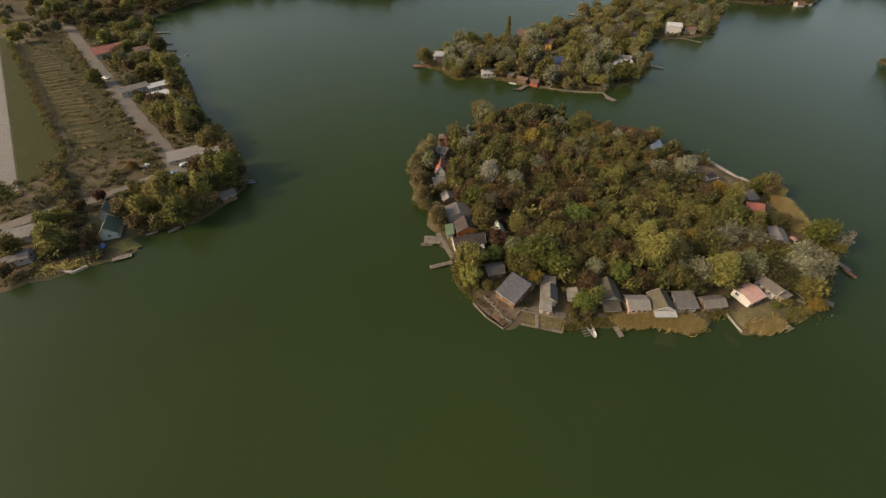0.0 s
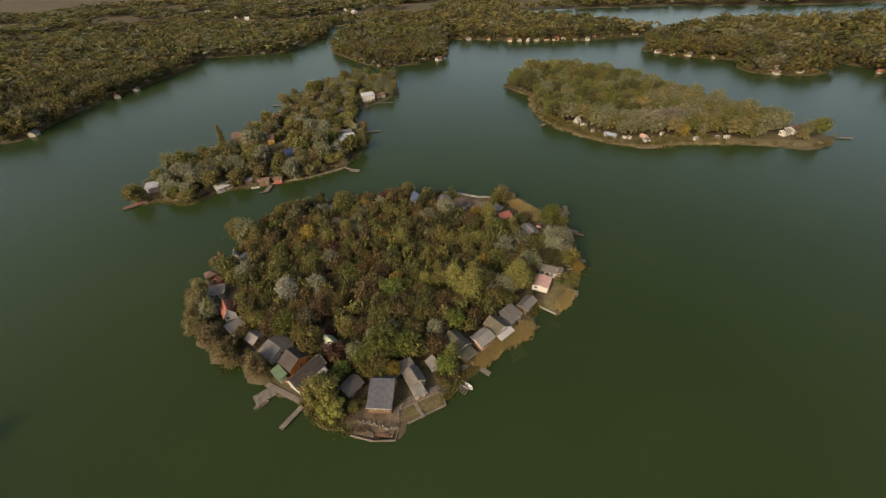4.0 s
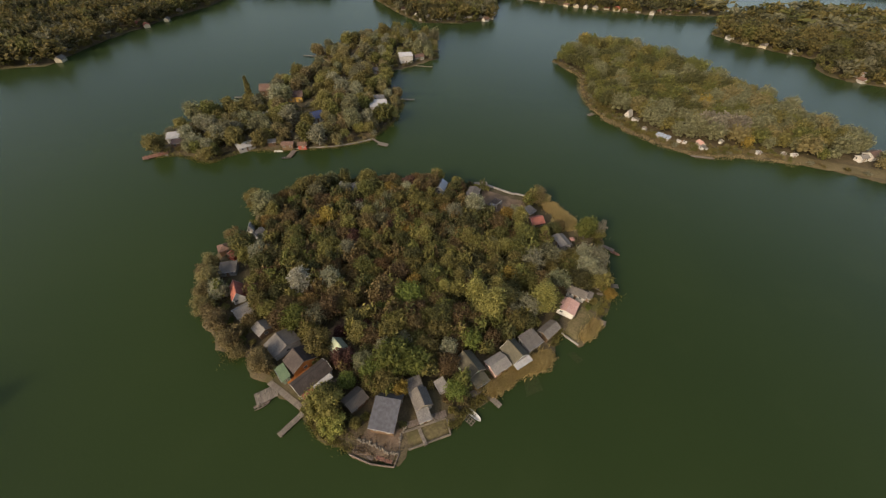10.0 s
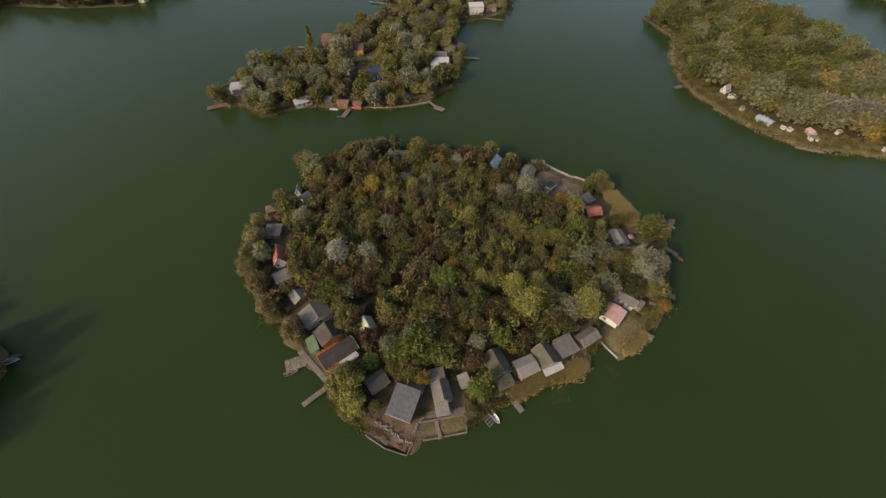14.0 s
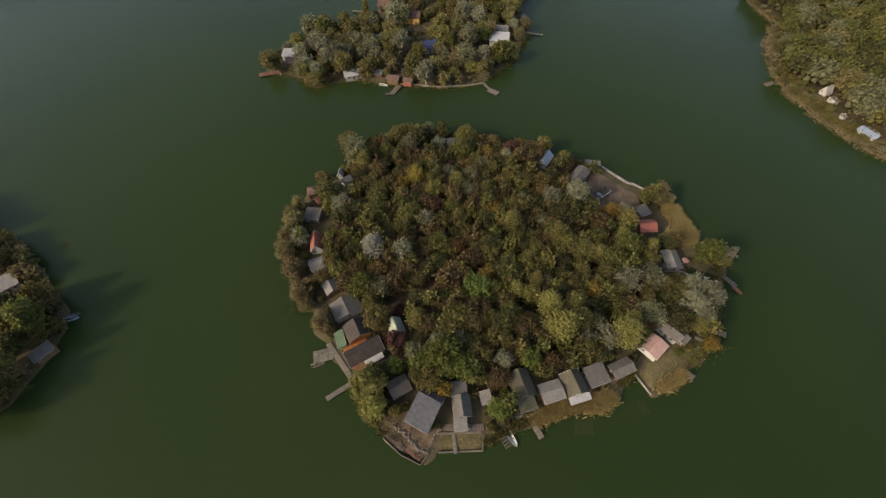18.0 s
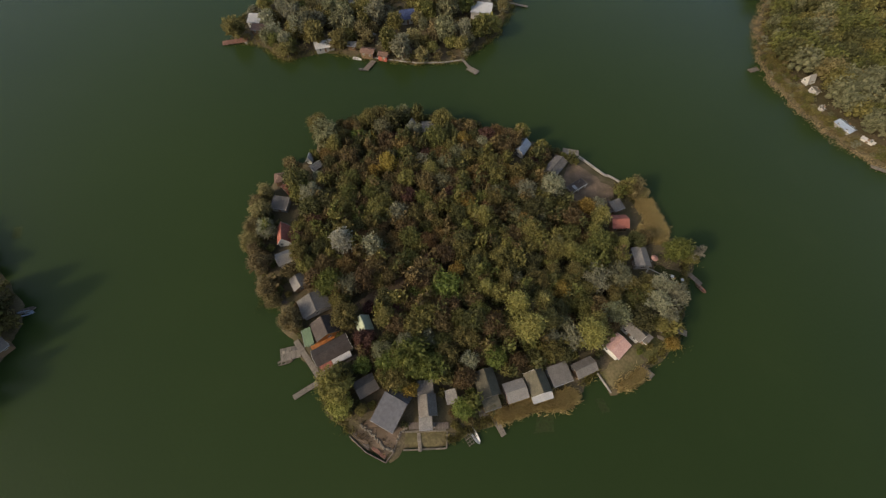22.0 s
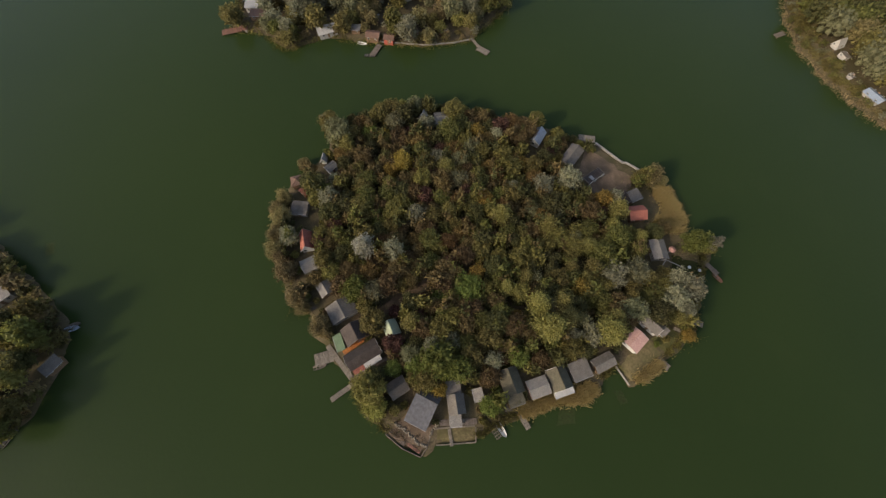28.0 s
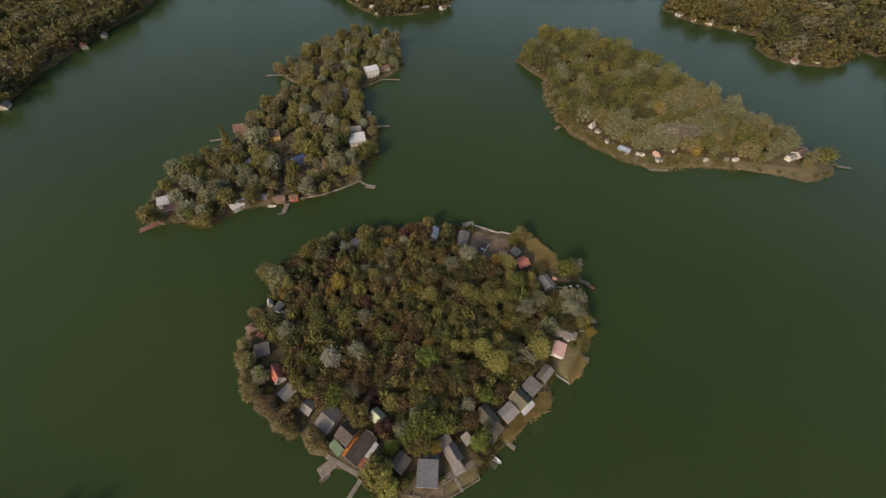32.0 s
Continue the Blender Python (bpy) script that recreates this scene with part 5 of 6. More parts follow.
def lounger(x, y, turn):
    ob = thing("deck_chair", "weathered slatted wooden deck chair on a deck", "chair", pose(x, y, 0.62, 0, 0, turn), "deck chairs")
    part("seat", block(1.2, 0.55, 0.06, 0, 0, 0.28, 0.01), PLANK, ob)
    part("backrest", block(0.7, 0.55, 0.05, 0, 0, 0, 0.01), PLANK, ob, "", pose(-0.6, 0, 0.3, 0, 50, 180))
    for sx in (-1, 1):
        for sy in (-1, 1):
            part("leg", block(0.05, 0.05, 0.3, sx * 0.5, sy * 0.24, 0), STEEL, ob)
    return ob


lounger(-34.4, 18.6, 20)
lounger(-35.8, 17.6, 35)
lounger(8.6, 11.7, 100)


def car(x, y, turn, paint, words):
    z = ground_z(x, y) + 0.1
    ob = thing("car", words, "car", pose(x, y, z, 0, 0, turn), "parked cars")
    bm = bmesh.new()
    prof = [(-2.1, 0.35), (2.1, 0.35), (2.15, 0.75), (1.1, 0.9), (0.5, 1.42), (-1.3, 1.45), (-2.0, 0.95)]
    a = [bm.verts.new((px, -0.85 if pz < 1 else -0.7, pz)) for px, pz in prof]
    b = [bm.verts.new((px, 0.85 if pz < 1 else 0.7, pz)) for px, pz in prof]
    bm.faces.new(a)
    bm.faces.new(b[::-1])
    for i in range(7):
        j = (i + 1) % 7
        bm.faces.new((a[j], a[i], b[i], b[j]))
    bmesh.ops.bevel(bm, geom=bm.edges[:], offset=0.06, segments=1, affect="EDGES")
    part("body", bm, paint, ob)
    part("windscreen", block(0.05, 1.3, 0.62, 0, 0, 0, 0.01), GLASS, ob, "", pose(0.86, 0, 0.9, 0, -42, 0))
    for sx in (-1.3, 1.3):
        for sy in (-0.8, 0.8):
            bm = bmesh.new()
            bmesh.ops.create_cone(bm, cap_ends=True, segments=12, radius1=0.33, radius2=0.33, depth=0.2, matrix=Matrix.Translation((sx, sy, 0.33)) @ Euler((math.pi / 2, 0, 0)).to_matrix().to_4x4())
            part("wheel", bm, DARK, ob)
    return ob


car(-153, -9.5, 35, WHITE, "white parked car at the field's edge")
car(-139.5, -7.5, 100, BLUE, "dark blue van parked near the lane")
car(-142, -1, 80, WHITE, "pale car parked by a building")
car(-262, 25, 20, WHITE, "pale car parked along the lane")


# ---- shore trees of the west bank ----
WEST_TREES = [(-260, 47), (-239, 50), (-213, 38), (-185, 18), (-170, 18), (-157, 14), (-146, 13), (-136, 14), (-130, -2), (-122, -1),
              (-124, -11), (-134, -13), (-119, -20), (-109, -22), (-110, -16), (-115, -5), (-122, 8), (-130, -19), (-129, -30), (-122, -27),
              (-257, 19), (-272, 40), (-168, -50), (-116, 2), (-113, -10), (-126, 3)]
WEST_KIND = ["green", "olive", "yellow", "green", "yellow", "dark", "olive", "tan", "brown", "olive"]
r = random.Random(8)
for i, (x, y) in enumerate(WEST_TREES):
    tree(WEST_KIND[i % 10], x, y, (r.uniform(0.8, 1.05) if x > -150 else r.uniform(1.0, 1.3)), False, group="trees of the west bank", squash=1.3 if x > -132 and y > -24 else 1.0)
for x, y in [(-297, 65), (-337, 82), (-326, 67), (-366, 81), (-379, 99), (-345, 55), (-396, 70), (-415, 59), (-436, 55), (-374, 23), (-128, -50), (-139, -59), (-310, 78), (-276, 66), (-250, 58)]:
    tree(r.choice(WEST_KIND), x, y, r.uniform(0.9, 1.3), False, group="trees of the west bank")
tree("bright", -142, -47, 0.85, False, label="yellow-green broadleaf tree beside a lane")
tree("gold", -156, -14, 0.55, False, label="small bright yellow tree at the field")


BANK = [(-330, 60), (-236, 24), (-187, 13), (-150, 5), (-122, -2), (-112, 4), (-125, 11), (-151, 21), (-183, 27), (-226, 48), (-288, 70), (-330, 85)]
SPIT = [(-158, -62), (-150, -32), (-140, -12), (-110, -2), (-109, -20), (-115, -28), (-122, -36), (-124, -58), (-130, -66)]
INLAND = [(-470, 66), (-300, 42), (-340, 86), (-372, 120), (-480, 150)]
near_houses = [(o[0], o[1], 6.5) for o in OTHER if o[11] == 30] + [(-117, -38, 6), (-143, -4, 6), (-153, -10, 5)]
scatter(BANK, 62, 4.4, 0.8, ["green", "sage", "olive", "brown", "willow", "yellow"], (-330, -112, -2, 86), group="trees of the west bank", lo=0.5, hi=1.05, seed=14, clear=near_houses)
scatter(SPIT, 24, 4.4, 1.0, ["green", "dark", "olive", "brown", "plum"], (-158, -108, -66, -2), group="trees of the west bank", lo=0.4, hi=0.8, seed=15, clear=near_houses)
scatter([(-560, 60), (-470, 30), (-376, 30), (-372, 62), (-470, 120), (-560, 150)], 40, 6.0, 1.0, ["olive", "straw", "green", "sage"], (-560, -370, 30, 150), group="trees of the west bank", lo=0.6, hi=1.2, seed=19, clear=near_houses)
scatter(INLAND, 46, 6.5, 1.0, ["green", "dark", "olive", "brown"], (-480, -300, 40, 150), group="trees of the west bank", lo=0.7, hi=1.3, seed=16, clear=near_houses)


# hay rows on the field
def windrow(x0, y0, x1, y1):
    n = 14
    rr = random.Random(int(x0 * 3))
    bm = bmesh.new()
    prev = None
    for i in range(n):
        f = i / (n - 1)
        x, y, w = x0 + (x1 - x0) * f, y0 + (y1 - y0) * f, rr.uniform(1.0, 1.6)
        z = ground_z(x, y)
        ring = [bm.verts.new((x - w, y, z)), bm.verts.new((x - w * 0.4, y, z + rr.uniform(0.6, 1.0))), bm.verts.new((x + w * 0.5, y, z + rr.uniform(0.5, 0.9))), bm.verts.new((x + w, y, z))]
        if prev:
            for k in range(3):
                bm.faces.new((prev[k], prev[k + 1], ring[k + 1], ring[k]))
        prev = ring
    me = bpy.data.meshes.new("windrow")
    bm.to_mesh(me)
    bm.free()
    me.materials.append(HAY)
    ob = new("windrow", me)
    return tagged(ob, "raked row of dry hay on a field", "hay", "hay rows")


HAY = surface("dry_hay", (0.120, 0.096, 0.046), (0.080, 0.066, 0.032), 0.95, 6, 0.5, 0.8)
q = random.Random(17)
for i in range(30):
    f = i / 29 + q.uniform(-0.006, 0.006)
    ax, ay = -350 + 158 * f + q.uniform(-0.6, 0.6), 18 - 37 * f + q.uniform(-0.5, 2.0)
    k = q.uniform(0.55, 1.0)
    windrow(ax, ay, ax + (6 + 3 * f) * k, ay + (12 - 2 * f) * k)


# ---- bushes and reeds along the shores ----
def along(poly, step, inset, kinds, chance, lo, hi, seed, words="", group="shore bushes", flat=1.0, span=None):
    rr = random.Random(seed)
    for (ax, ay), (bx, by) in zip(poly, poly[1:] + poly[:1]):
        length = math.hypot(bx - ax, by - ay)
        if length > 120:
            continue
        nx_, ny_ = -(by - ay) / length, (bx - ax) / length
        for i in range(int(length / step)):
            if rr.random() > chance:
                continue
            f = (i + rr.random()) * step / length
            k = inset + rr.uniform(-1.0, 1.2)
            x, y = ax + (bx - ax) * f + nx_ * k, ay + (by - ay) * f + ny_ * k
            if span and not (span[0] < x < span[1] and span[2] < y < span[3]):
                continue
            if poly is MAIN and keep_clear(x, y):
                continue
            if group == "shore bushes":
                bush(rr.choice(kinds), x, y, rr.uniform(lo, hi), words, group, flat)
            else:
                w = 2.8 * rr.uniform(lo, hi)
                SHRUBS.append((x, y, w, w * 0.75 * flat, rr.randrange(5)))


along(MAIN, 2.0, 2.4, ["olive", "green", "dark", "olive"], 0.75, 0.8, 1.4, 1, span=(-80, 80, 45, 130))
along(MAIN, 2.0, 3.6, ["olive", "green", "dark", "brown"], 0.6, 0.8, 1.3, 2, span=(-80, 80, 5, 125))
GARDEN = [(-43, 33), (-46.4, 36.2), (-47.6, 38.6), (-38.4, 30.2), (-44.5, 41.5), (-52.4, 40.6), (-55.4, 45.4), (-57.5, 52.6), (-60.8, 56), (-8, 11.5), (1.4, 9.6), (13.4, 13.2), (16.4, 15.2), (12.4, 15.6), (14.6, 12.8), (15.6, 19.6), (15.4, 22), (23.4, 22.6), (-14.6, 13),
          (-17, 15.4), (-16, 18.4), (-26.4, 31), (-23, 26.4), (-19, 25.6), (-37, 33.6), (-36.6, 39), (-44, 38), (-44.6, 44.4), (-50, 44), (-21, 12.4), (8.4, 19.6), (47.4, 41.8), (49.6, 49.6),
          (53.2, 55.4), (58.6, 46.4), (60.6, 48.6), (24.2, 30), (29, 33.8), (34.6, 36.8), (40.2, 40), (17, 28), (13.6, 25.4), (-13, 19.8), (-12, 10.4), (-40, 30), (-30, 35.4), (39.4, 93.6)]
rr = random.Random(77)
for x, y in GARDEN:
    bush(rr.choice(["green", "olive", "olive", "dark", "brown", "bright"]), x, y, rr.uniform(0.6, 1.1), "leafy shrub in a cottage garden", "garden shrubs")
SHRUBS = []
for k in range(1500):
    x, y = rr.uniform(-128, 12), rr.uniform(131, 350)
    if depth_inside(np.array([x]), np.array([y]), ISLE_NORTH)[0] > 1.5 and not any((x - o[0]) ** 2 + (y - o[1]) ** 2 < 30 for o in OTHER):
        w = rr.uniform(1.4, 3.6)
        SHRUBS.append((x, y, w, w * rr.uniform(0.5, 0.9), rr.randrange(5)))
along(ISLE_NORTH, 2.6, 2.0, ["olive", "green", "silver", "dark", "brown"], 0.6, 0.9, 1.6, 3, group="islet bushes")
along(ISLE_EAST, 2.4, 2.4, ["olive", "brown", "silver", "olive"], 0.6, 0.9, 1.4, 4, group="islet bushes", flat=0.8)


def blades(name, spots, height, material, words, category, seed=1, per=60, spread=0.9):
    """A stand of upright blades round many spots, joined: nobody could count them."""
    rr = np.random.default_rng(seed)
    out = []
    for x, y in spots:
        n = per
        p = np.stack([x + rr.normal(0, spread, n), y + rr.normal(0, spread, n), np.zeros(n)], 1)
        p[:, 2] = max(ground_z(x, y), -0.2) - 0.1
        h = height * rr.uniform(0.6, 1.15, (n, 1))
        turn = rr.uniform(0, math.tau, n)
        w = np.stack([np.cos(turn), np.sin(turn), np.zeros(n)], 1) * 0.10
        lean = np.stack([rr.normal(0, 0.35, n), rr.normal(0, 0.35, n), np.ones(n)], 1) * h
        out.append(np.stack([p - w, p + w, p + lean * 0.7 + w * 0.9, p + lean - w * 0.3], 1).reshape(-1, 3))
    v = np.concatenate(out)
    ob = new(name, quick_mesh(name, v, np.arange(len(v)).reshape(-1, 4)))
    ob.data.materials.append(material)
    return tagged(ob, words, category, kind="stuff")


def spots_on(points, step, jitter, seed=1):
    rr = random.Random(seed)
    out = []
    for (ax, ay), (bx, by) in zip(points, points[1:]):
        n = max(1, int(math.hypot(bx - ax, by - ay) / step))
        for i in range(n):
            f = (i + rr.random()) / n
            out.append((ax + (bx - ax) * f + rr.uniform(-jitter, jitter), ay + (by - ay) * f + rr.uniform(-jitter, jitter)))
    return out


reedbed = spots_on([(23.5, 18.6), (27, 20.2), (31, 23.6), (36, 25.4), (40, 26.4), (42, 30)], 0.32, 0.7, 1)
reedbed += spots_on([(36.5, 26.6), (40, 28.2)], 0.5, 0.8, 2)
blades("bank_grass", spots_on([(13, 9), (17, 13), (21, 16), (26, 18.6)], 0.4, 0.7, 11) + spots_on([(44, 33), (46.6, 37.4), (48.6, 37.2)], 0.4, 0.8, 12) + spots_on([(62, 44), (66, 50), (69, 55), (70, 62), (71, 70), (72, 80)], 0.5, 0.9, 13) + spots_on([(-11, 4), (-19, 8), (-24, 14)], 0.6, 0.8, 14), 0.8, LEAF["olive"], "tufts of rank grass along the bank", "grass", 7, 40, 0.6)
blades("yard_grass", spots_on([(-10, 4.6), (-5, 2.4), (-0.6, 1.4)], 0.35, 0.7, 15) + spots_on([(-9, 7), (-3, 5.6), (0.4, 4.4)], 0.8, 0.9, 16), 0.45, LEAF["brown"], "withered brown grass in a waterside yard", "grass", 8, 18, 0.5)
reedbed += spots_on([(54, 35.2), (57, 37.8), (60.5, 41.4)], 0.9, 0.5, 3) + spots_on([(58, 86), (63, 90), (60, 96), (57, 101)], 0.22, 2.4, 4)
blades("reeds", reedbed, 1.7, LEAF["reed"], "straw-yellow reeds along the south and east shore", "reeds", 1, 210, 0.75)
blades("reeds_east_islet", spots_on(ISLE_EAST[1:12], 1.2, 1.2, 6), 0.8, LEAF["bank"], "withered tan sedge on the islet bank", "reeds", 2, 22, 1.0)
blades("reeds_north_islet", spots_on(ISLE_NORTH[:9] + ISLE_NORTH[-3:], 1.3, 1.0, 7), 0.9, LEAF["olive"], "rank reeds and grass on the islet bank", "reeds", 3, 30, 0.9)
blades("reeds_west_bank", spots_on([(-126, -58), (-121, -52), (-118, -49)], 0.6, 1.4, 8), 0.9, LEAF["reed"], "dry reeds on a plot of the bank", "reeds", 4, 40, 0.9)
undergrowth = [(a + random.Random(i).uniform(-2.5, 2.5), b + random.Random(i + 7).uniform(-2.5, 2.5)) for i, (a, b, q) in enumerate(placed)]
blades("undergrowth", undergrowth, 1.1, LEAF["grass"], "rank grass and weeds under the trees", "undergrowth", 6, 70, 1.6)


# ---- woods: too many trees to count ----
SMALL = bmesh.new()
bmesh.ops.create_icosphere(SMALL, subdivisions=1, radius=1)
SMALL_V = np.array([v.co for v in SMALL.verts])
SMALL_F = np.array([[v.index for v in f.verts] for f in SMALL.faces])
SMALL.free()


def wood_form(seed, count, size, lobes, width=1.0, height=1.1):
    """A tree of unit width as arrays."""
    rr = np.random.default_rng(seed)
    quads, balls = [], []
    for k in range(lobes):
        turn, h = k * 2.4, -0.7 + 1.5 * (k + 0.5) / lobes
        r = rr.uniform(0.17, 0.30)
        out = (0.5 - r * 0.7) * math.sqrt(max(0.05, 1 - max(h, 0) ** 2)) * rr.uniform(0.7, 1.1)
        c = np.array([math.cos(turn) * out, math.sin(turn) * out, height * (0.55 + 0.32 * h)])
        quads.append(sprays(rr, c, r, count // lobes, size))
        balls.append(SMALL_V * r * 0.5 * rr.uniform(0.9, 1.1, (len(SMALL_V), 1)) + c)
    q, b = np.concatenate(quads), np.concatenate(balls)
    f = np.concatenate([SMALL_F + i * len(SMALL_V) for i in range(lobes)]) + len(q)
    return np.concatenate([q, b]), np.arange(len(q)).reshape(-1, 4), f


def wood(name, spots, kinds, words, forms, seed=1):
    """One joined wood: spots are (x, y, width, height, kind)."""
    rr = random.Random(seed)
    V, Q, T, MQ, MT, base = [], [], [], [], [], 0
    S = np.array(spots)
    heights = np.maximum(land_height(S[:, 0], S[:, 1]), 0) - 0.3
    for (x, y, w, h, k), z in zip(spots, heights):
        v, q, f = forms[rr.randrange(len(forms))]
        a = rr.uniform(0, math.tau)
        c, s = math.cos(a), math.sin(a)
        V.append(np.stack([(v[:, 0] * c - v[:, 1] * s) * w + x, (v[:, 0] * s + v[:, 1] * c) * w + y, v[:, 2] * h + z], 1))
        Q.append(q + base)
        T.append(f + base)
        MQ.append(np.full(len(q), k))
        MT.append(np.full(len(f), k))
        base += len(v)
    me = quick_mesh(name, np.concatenate(V), np.concatenate(Q), np.concatenate(T))
    for k in kinds:
        me.materials.append(LEAF[k])
    me.polygons.foreach_set("material_index", np.concatenate(MQ + MT).astype(np.int32))
    ob = new(name, me)
    return tagged(ob, words, "wood", kind="stuff")


NEAR_FORMS = [wood_form(i, 620, 0.052, 16) for i in range(6)]
MID_FORMS = [wood_form(10 + i, 130, 0.10, 7) for i in range(4)]
FAR_FORMS = [wood_form(20 + i, 36, 0.17, 4) for i in range(4)]

rr = random.Random(41)
THICKET = []
while len(THICKET) < 760:
    x, y = rr.uniform(-66, 73), rr.uniform(12, 119)
    if depth_inside(np.array([x]), np.array([y]), MAIN)[0] < 4 or keep_clear(x, y):
        continue
    w = rr.uniform(2.4, 5.0)
    warm = (x + 14) ** 2 + (y - 52) ** 2 < 1000
    THICKET.append((x, y, w, w * rr.uniform(1.2, 1.9), rr.choice([3, 3, 0, 1]) if warm and rr.random() < 0.6 else rr.choice([2, 3, 2, 0, 3]) if y > 72 and x < 40 else rr.choice([0, 1, 2, 0, 1, 3, 2])))
wood("thicket", THICKET, ["olive", "green", "dark", "brown", "yellow", "rust"], "dense saplings and thicket between the island trees", MID_FORMS)
wood("shrubs_islets", SHRUBS, ["olive", "green", "tan", "yellow", "silver"], "low shrubs along the islet banks", MID_FORMS)
rr = random.Random(21)
HEDGE = [(-375 + 190 * f + rr.uniform(-1, 1), 19 - 45 * f + rr.uniform(-1, 1), rr.uniform(2.6, 4.2), rr.uniform(1.8, 3.4), rr.randrange(3)) for f in np.linspace(0, 1, 75)]
HEDGE += [(-188 + 40 * f + rr.uniform(-1, 1), -32 - 9 * f * f + rr.uniform(-1, 1), rr.uniform(3, 5), rr.uniform(2, 3.6), rr.randrange(3)) for f in np.linspace(0, 1, 34)]
HEDGE += [(-330 + 175 * f + rr.uniform(-2, 2), 37 - 42 * f + rr.uniform(-2, 2), rr.uniform(2, 3.6), rr.uniform(1.2, 2.4), rr.randrange(3)) for f in np.linspace(0, 1, 50)]
WEEDS = []
for k in range(9500):
    x, y = rr.uniform(-440, -106), rr.uniform(-66, 100)
    if land_depth(np.array([x]), np.array([y]))[0] < 0.6 or any((x - o[0]) ** 2 + (y - o[1]) ** 2 < 36 for o in OTHER if o[11] == 30):
        continue
    lane = 54 - (x + 373) * 0.256 if x < -187 else 7 - (x + 187) * 0.24
    if abs(y - lane) < 4.5 or (x < -186 and y < lane - 28) or (x > -172 and x < -140 and -62 < y < 4 and abs(x + 147 + (y + 20) * -0.27) < 4) or (x + 117) ** 2 + (y + 38) ** 2 < 25:
        continue
    field = y < lane - 5 and x < -158
    if field and rr.random() < 0.75 and x < -190 and y < lane - 15:
        continue
    w = rr.uniform(0.9, 2.3) if field else rr.uniform(1.2, 3.4)
    WEEDS.append((x, y, w, w * rr.uniform(0.4, 0.8), rr.choice([1, 2, 2, 0] if field else [0, 1, 2, 0])))
wood("weeds", WEEDS, ["dark", "olive", "tan", "yellow"], "weeds and low scrub over the west bank", FAR_FORMS)
wood("hedges", HEDGE, ["dark", "olive", "brown"], "untrimmed hedges round the field and lane", MID_FORMS)
rr = random.Random(12)
east, tries = [], 0
EAST_OPEN = [c for o in OTHER if o[11] == 20 and o[1] < 200 for c in open_lane(o[0], o[1], 15, 4.6)]
while len(east) < 420 and tries < 12000:
    tries += 1
    x, y = rr.uniform(98, 252), rr.uniform(125, 332)
    if depth_inside(np.array([x]), np.array([y]), ISLE_EAST)[0] < (10.0 if y < 200 and x < 160 else 7.5 if y < 160 else 4.5) or any((x - a) ** 2 + (y - b) ** 2 < q * q for a, b, q in EAST_OPEN):
        continue
    if any((x - e[0]) ** 2 + (y - e[1]) ** 2 < 22 for e in east):
        continue
    n = noise.noise(Vector((x * 0.035, y * 0.035, 8.0)))
    front, right = 1 - (y - 130) / 150, (x - 150) / 90
    if front + 0.5 * right + n > 0.62:
        k = rr.choice([4, 4, 1, 6, 0, 4])
    elif n > 0.12:
        k = rr.choice([3, 0, 1, 4, 2, 1])
    else:
        k = rr.choice([1, 2, 2, 4, 1, 0])
    if rr.random() < 0.015:
        k = 7
    w = rr.uniform(5.0, 7.6) if rr.random() < 0.6 else rr.uniform(8.0, 11.5)
    east.append((x, y, w, min(w * rr.uniform(0.95, 1.3), 11.0), k))
wood("wood_east_islet", east, ["olive", "green", "dark", "yellow", "sage", "silver", "tan", "gold"], "dense olive and grey-green wood covering the islet", NEAR_FORMS)
BANK_EAST = []
for k in range(420):
    f = rr.random() * 9
    i = int(f)
    (ax, ay), (bx, by) = ISLE_EAST[2 + i], ISLE_EAST[3 + i]
    q = rr.uniform(2.5, 10.0)
    d = math.hypot(bx - ax, by - ay)
    x, y = ax + (bx - ax) * (f - i) - (by - ay) / d * q, ay + (by - ay) * (f - i) + (bx - ax) / d * q
    if any((x - o[0]) ** 2 + (y - o[1]) ** 2 < 14 for o in OTHER if o[11] == 20):
        continue
    w = rr.uniform(1.2, 3.2)
    BANK_EAST.append((x, y, w, w * rr.uniform(0.6, 0.95), rr.choice([0, 0, 1, 3, 4, 2])))
wood("shrubs_east_islet", BANK_EAST, ["olive", "green", "tan", "sage", "yellow"], "shrubs and saplings above the tan bank", MID_FORMS)
for x, y in ((160.5, 163), (167, 166), (171, 163), (175, 165), (168, 171), (157, 169)):
    tree("bare", x, y, 1.5, False, label="tall half-bare white-limbed tree", group="trees of the east islet")


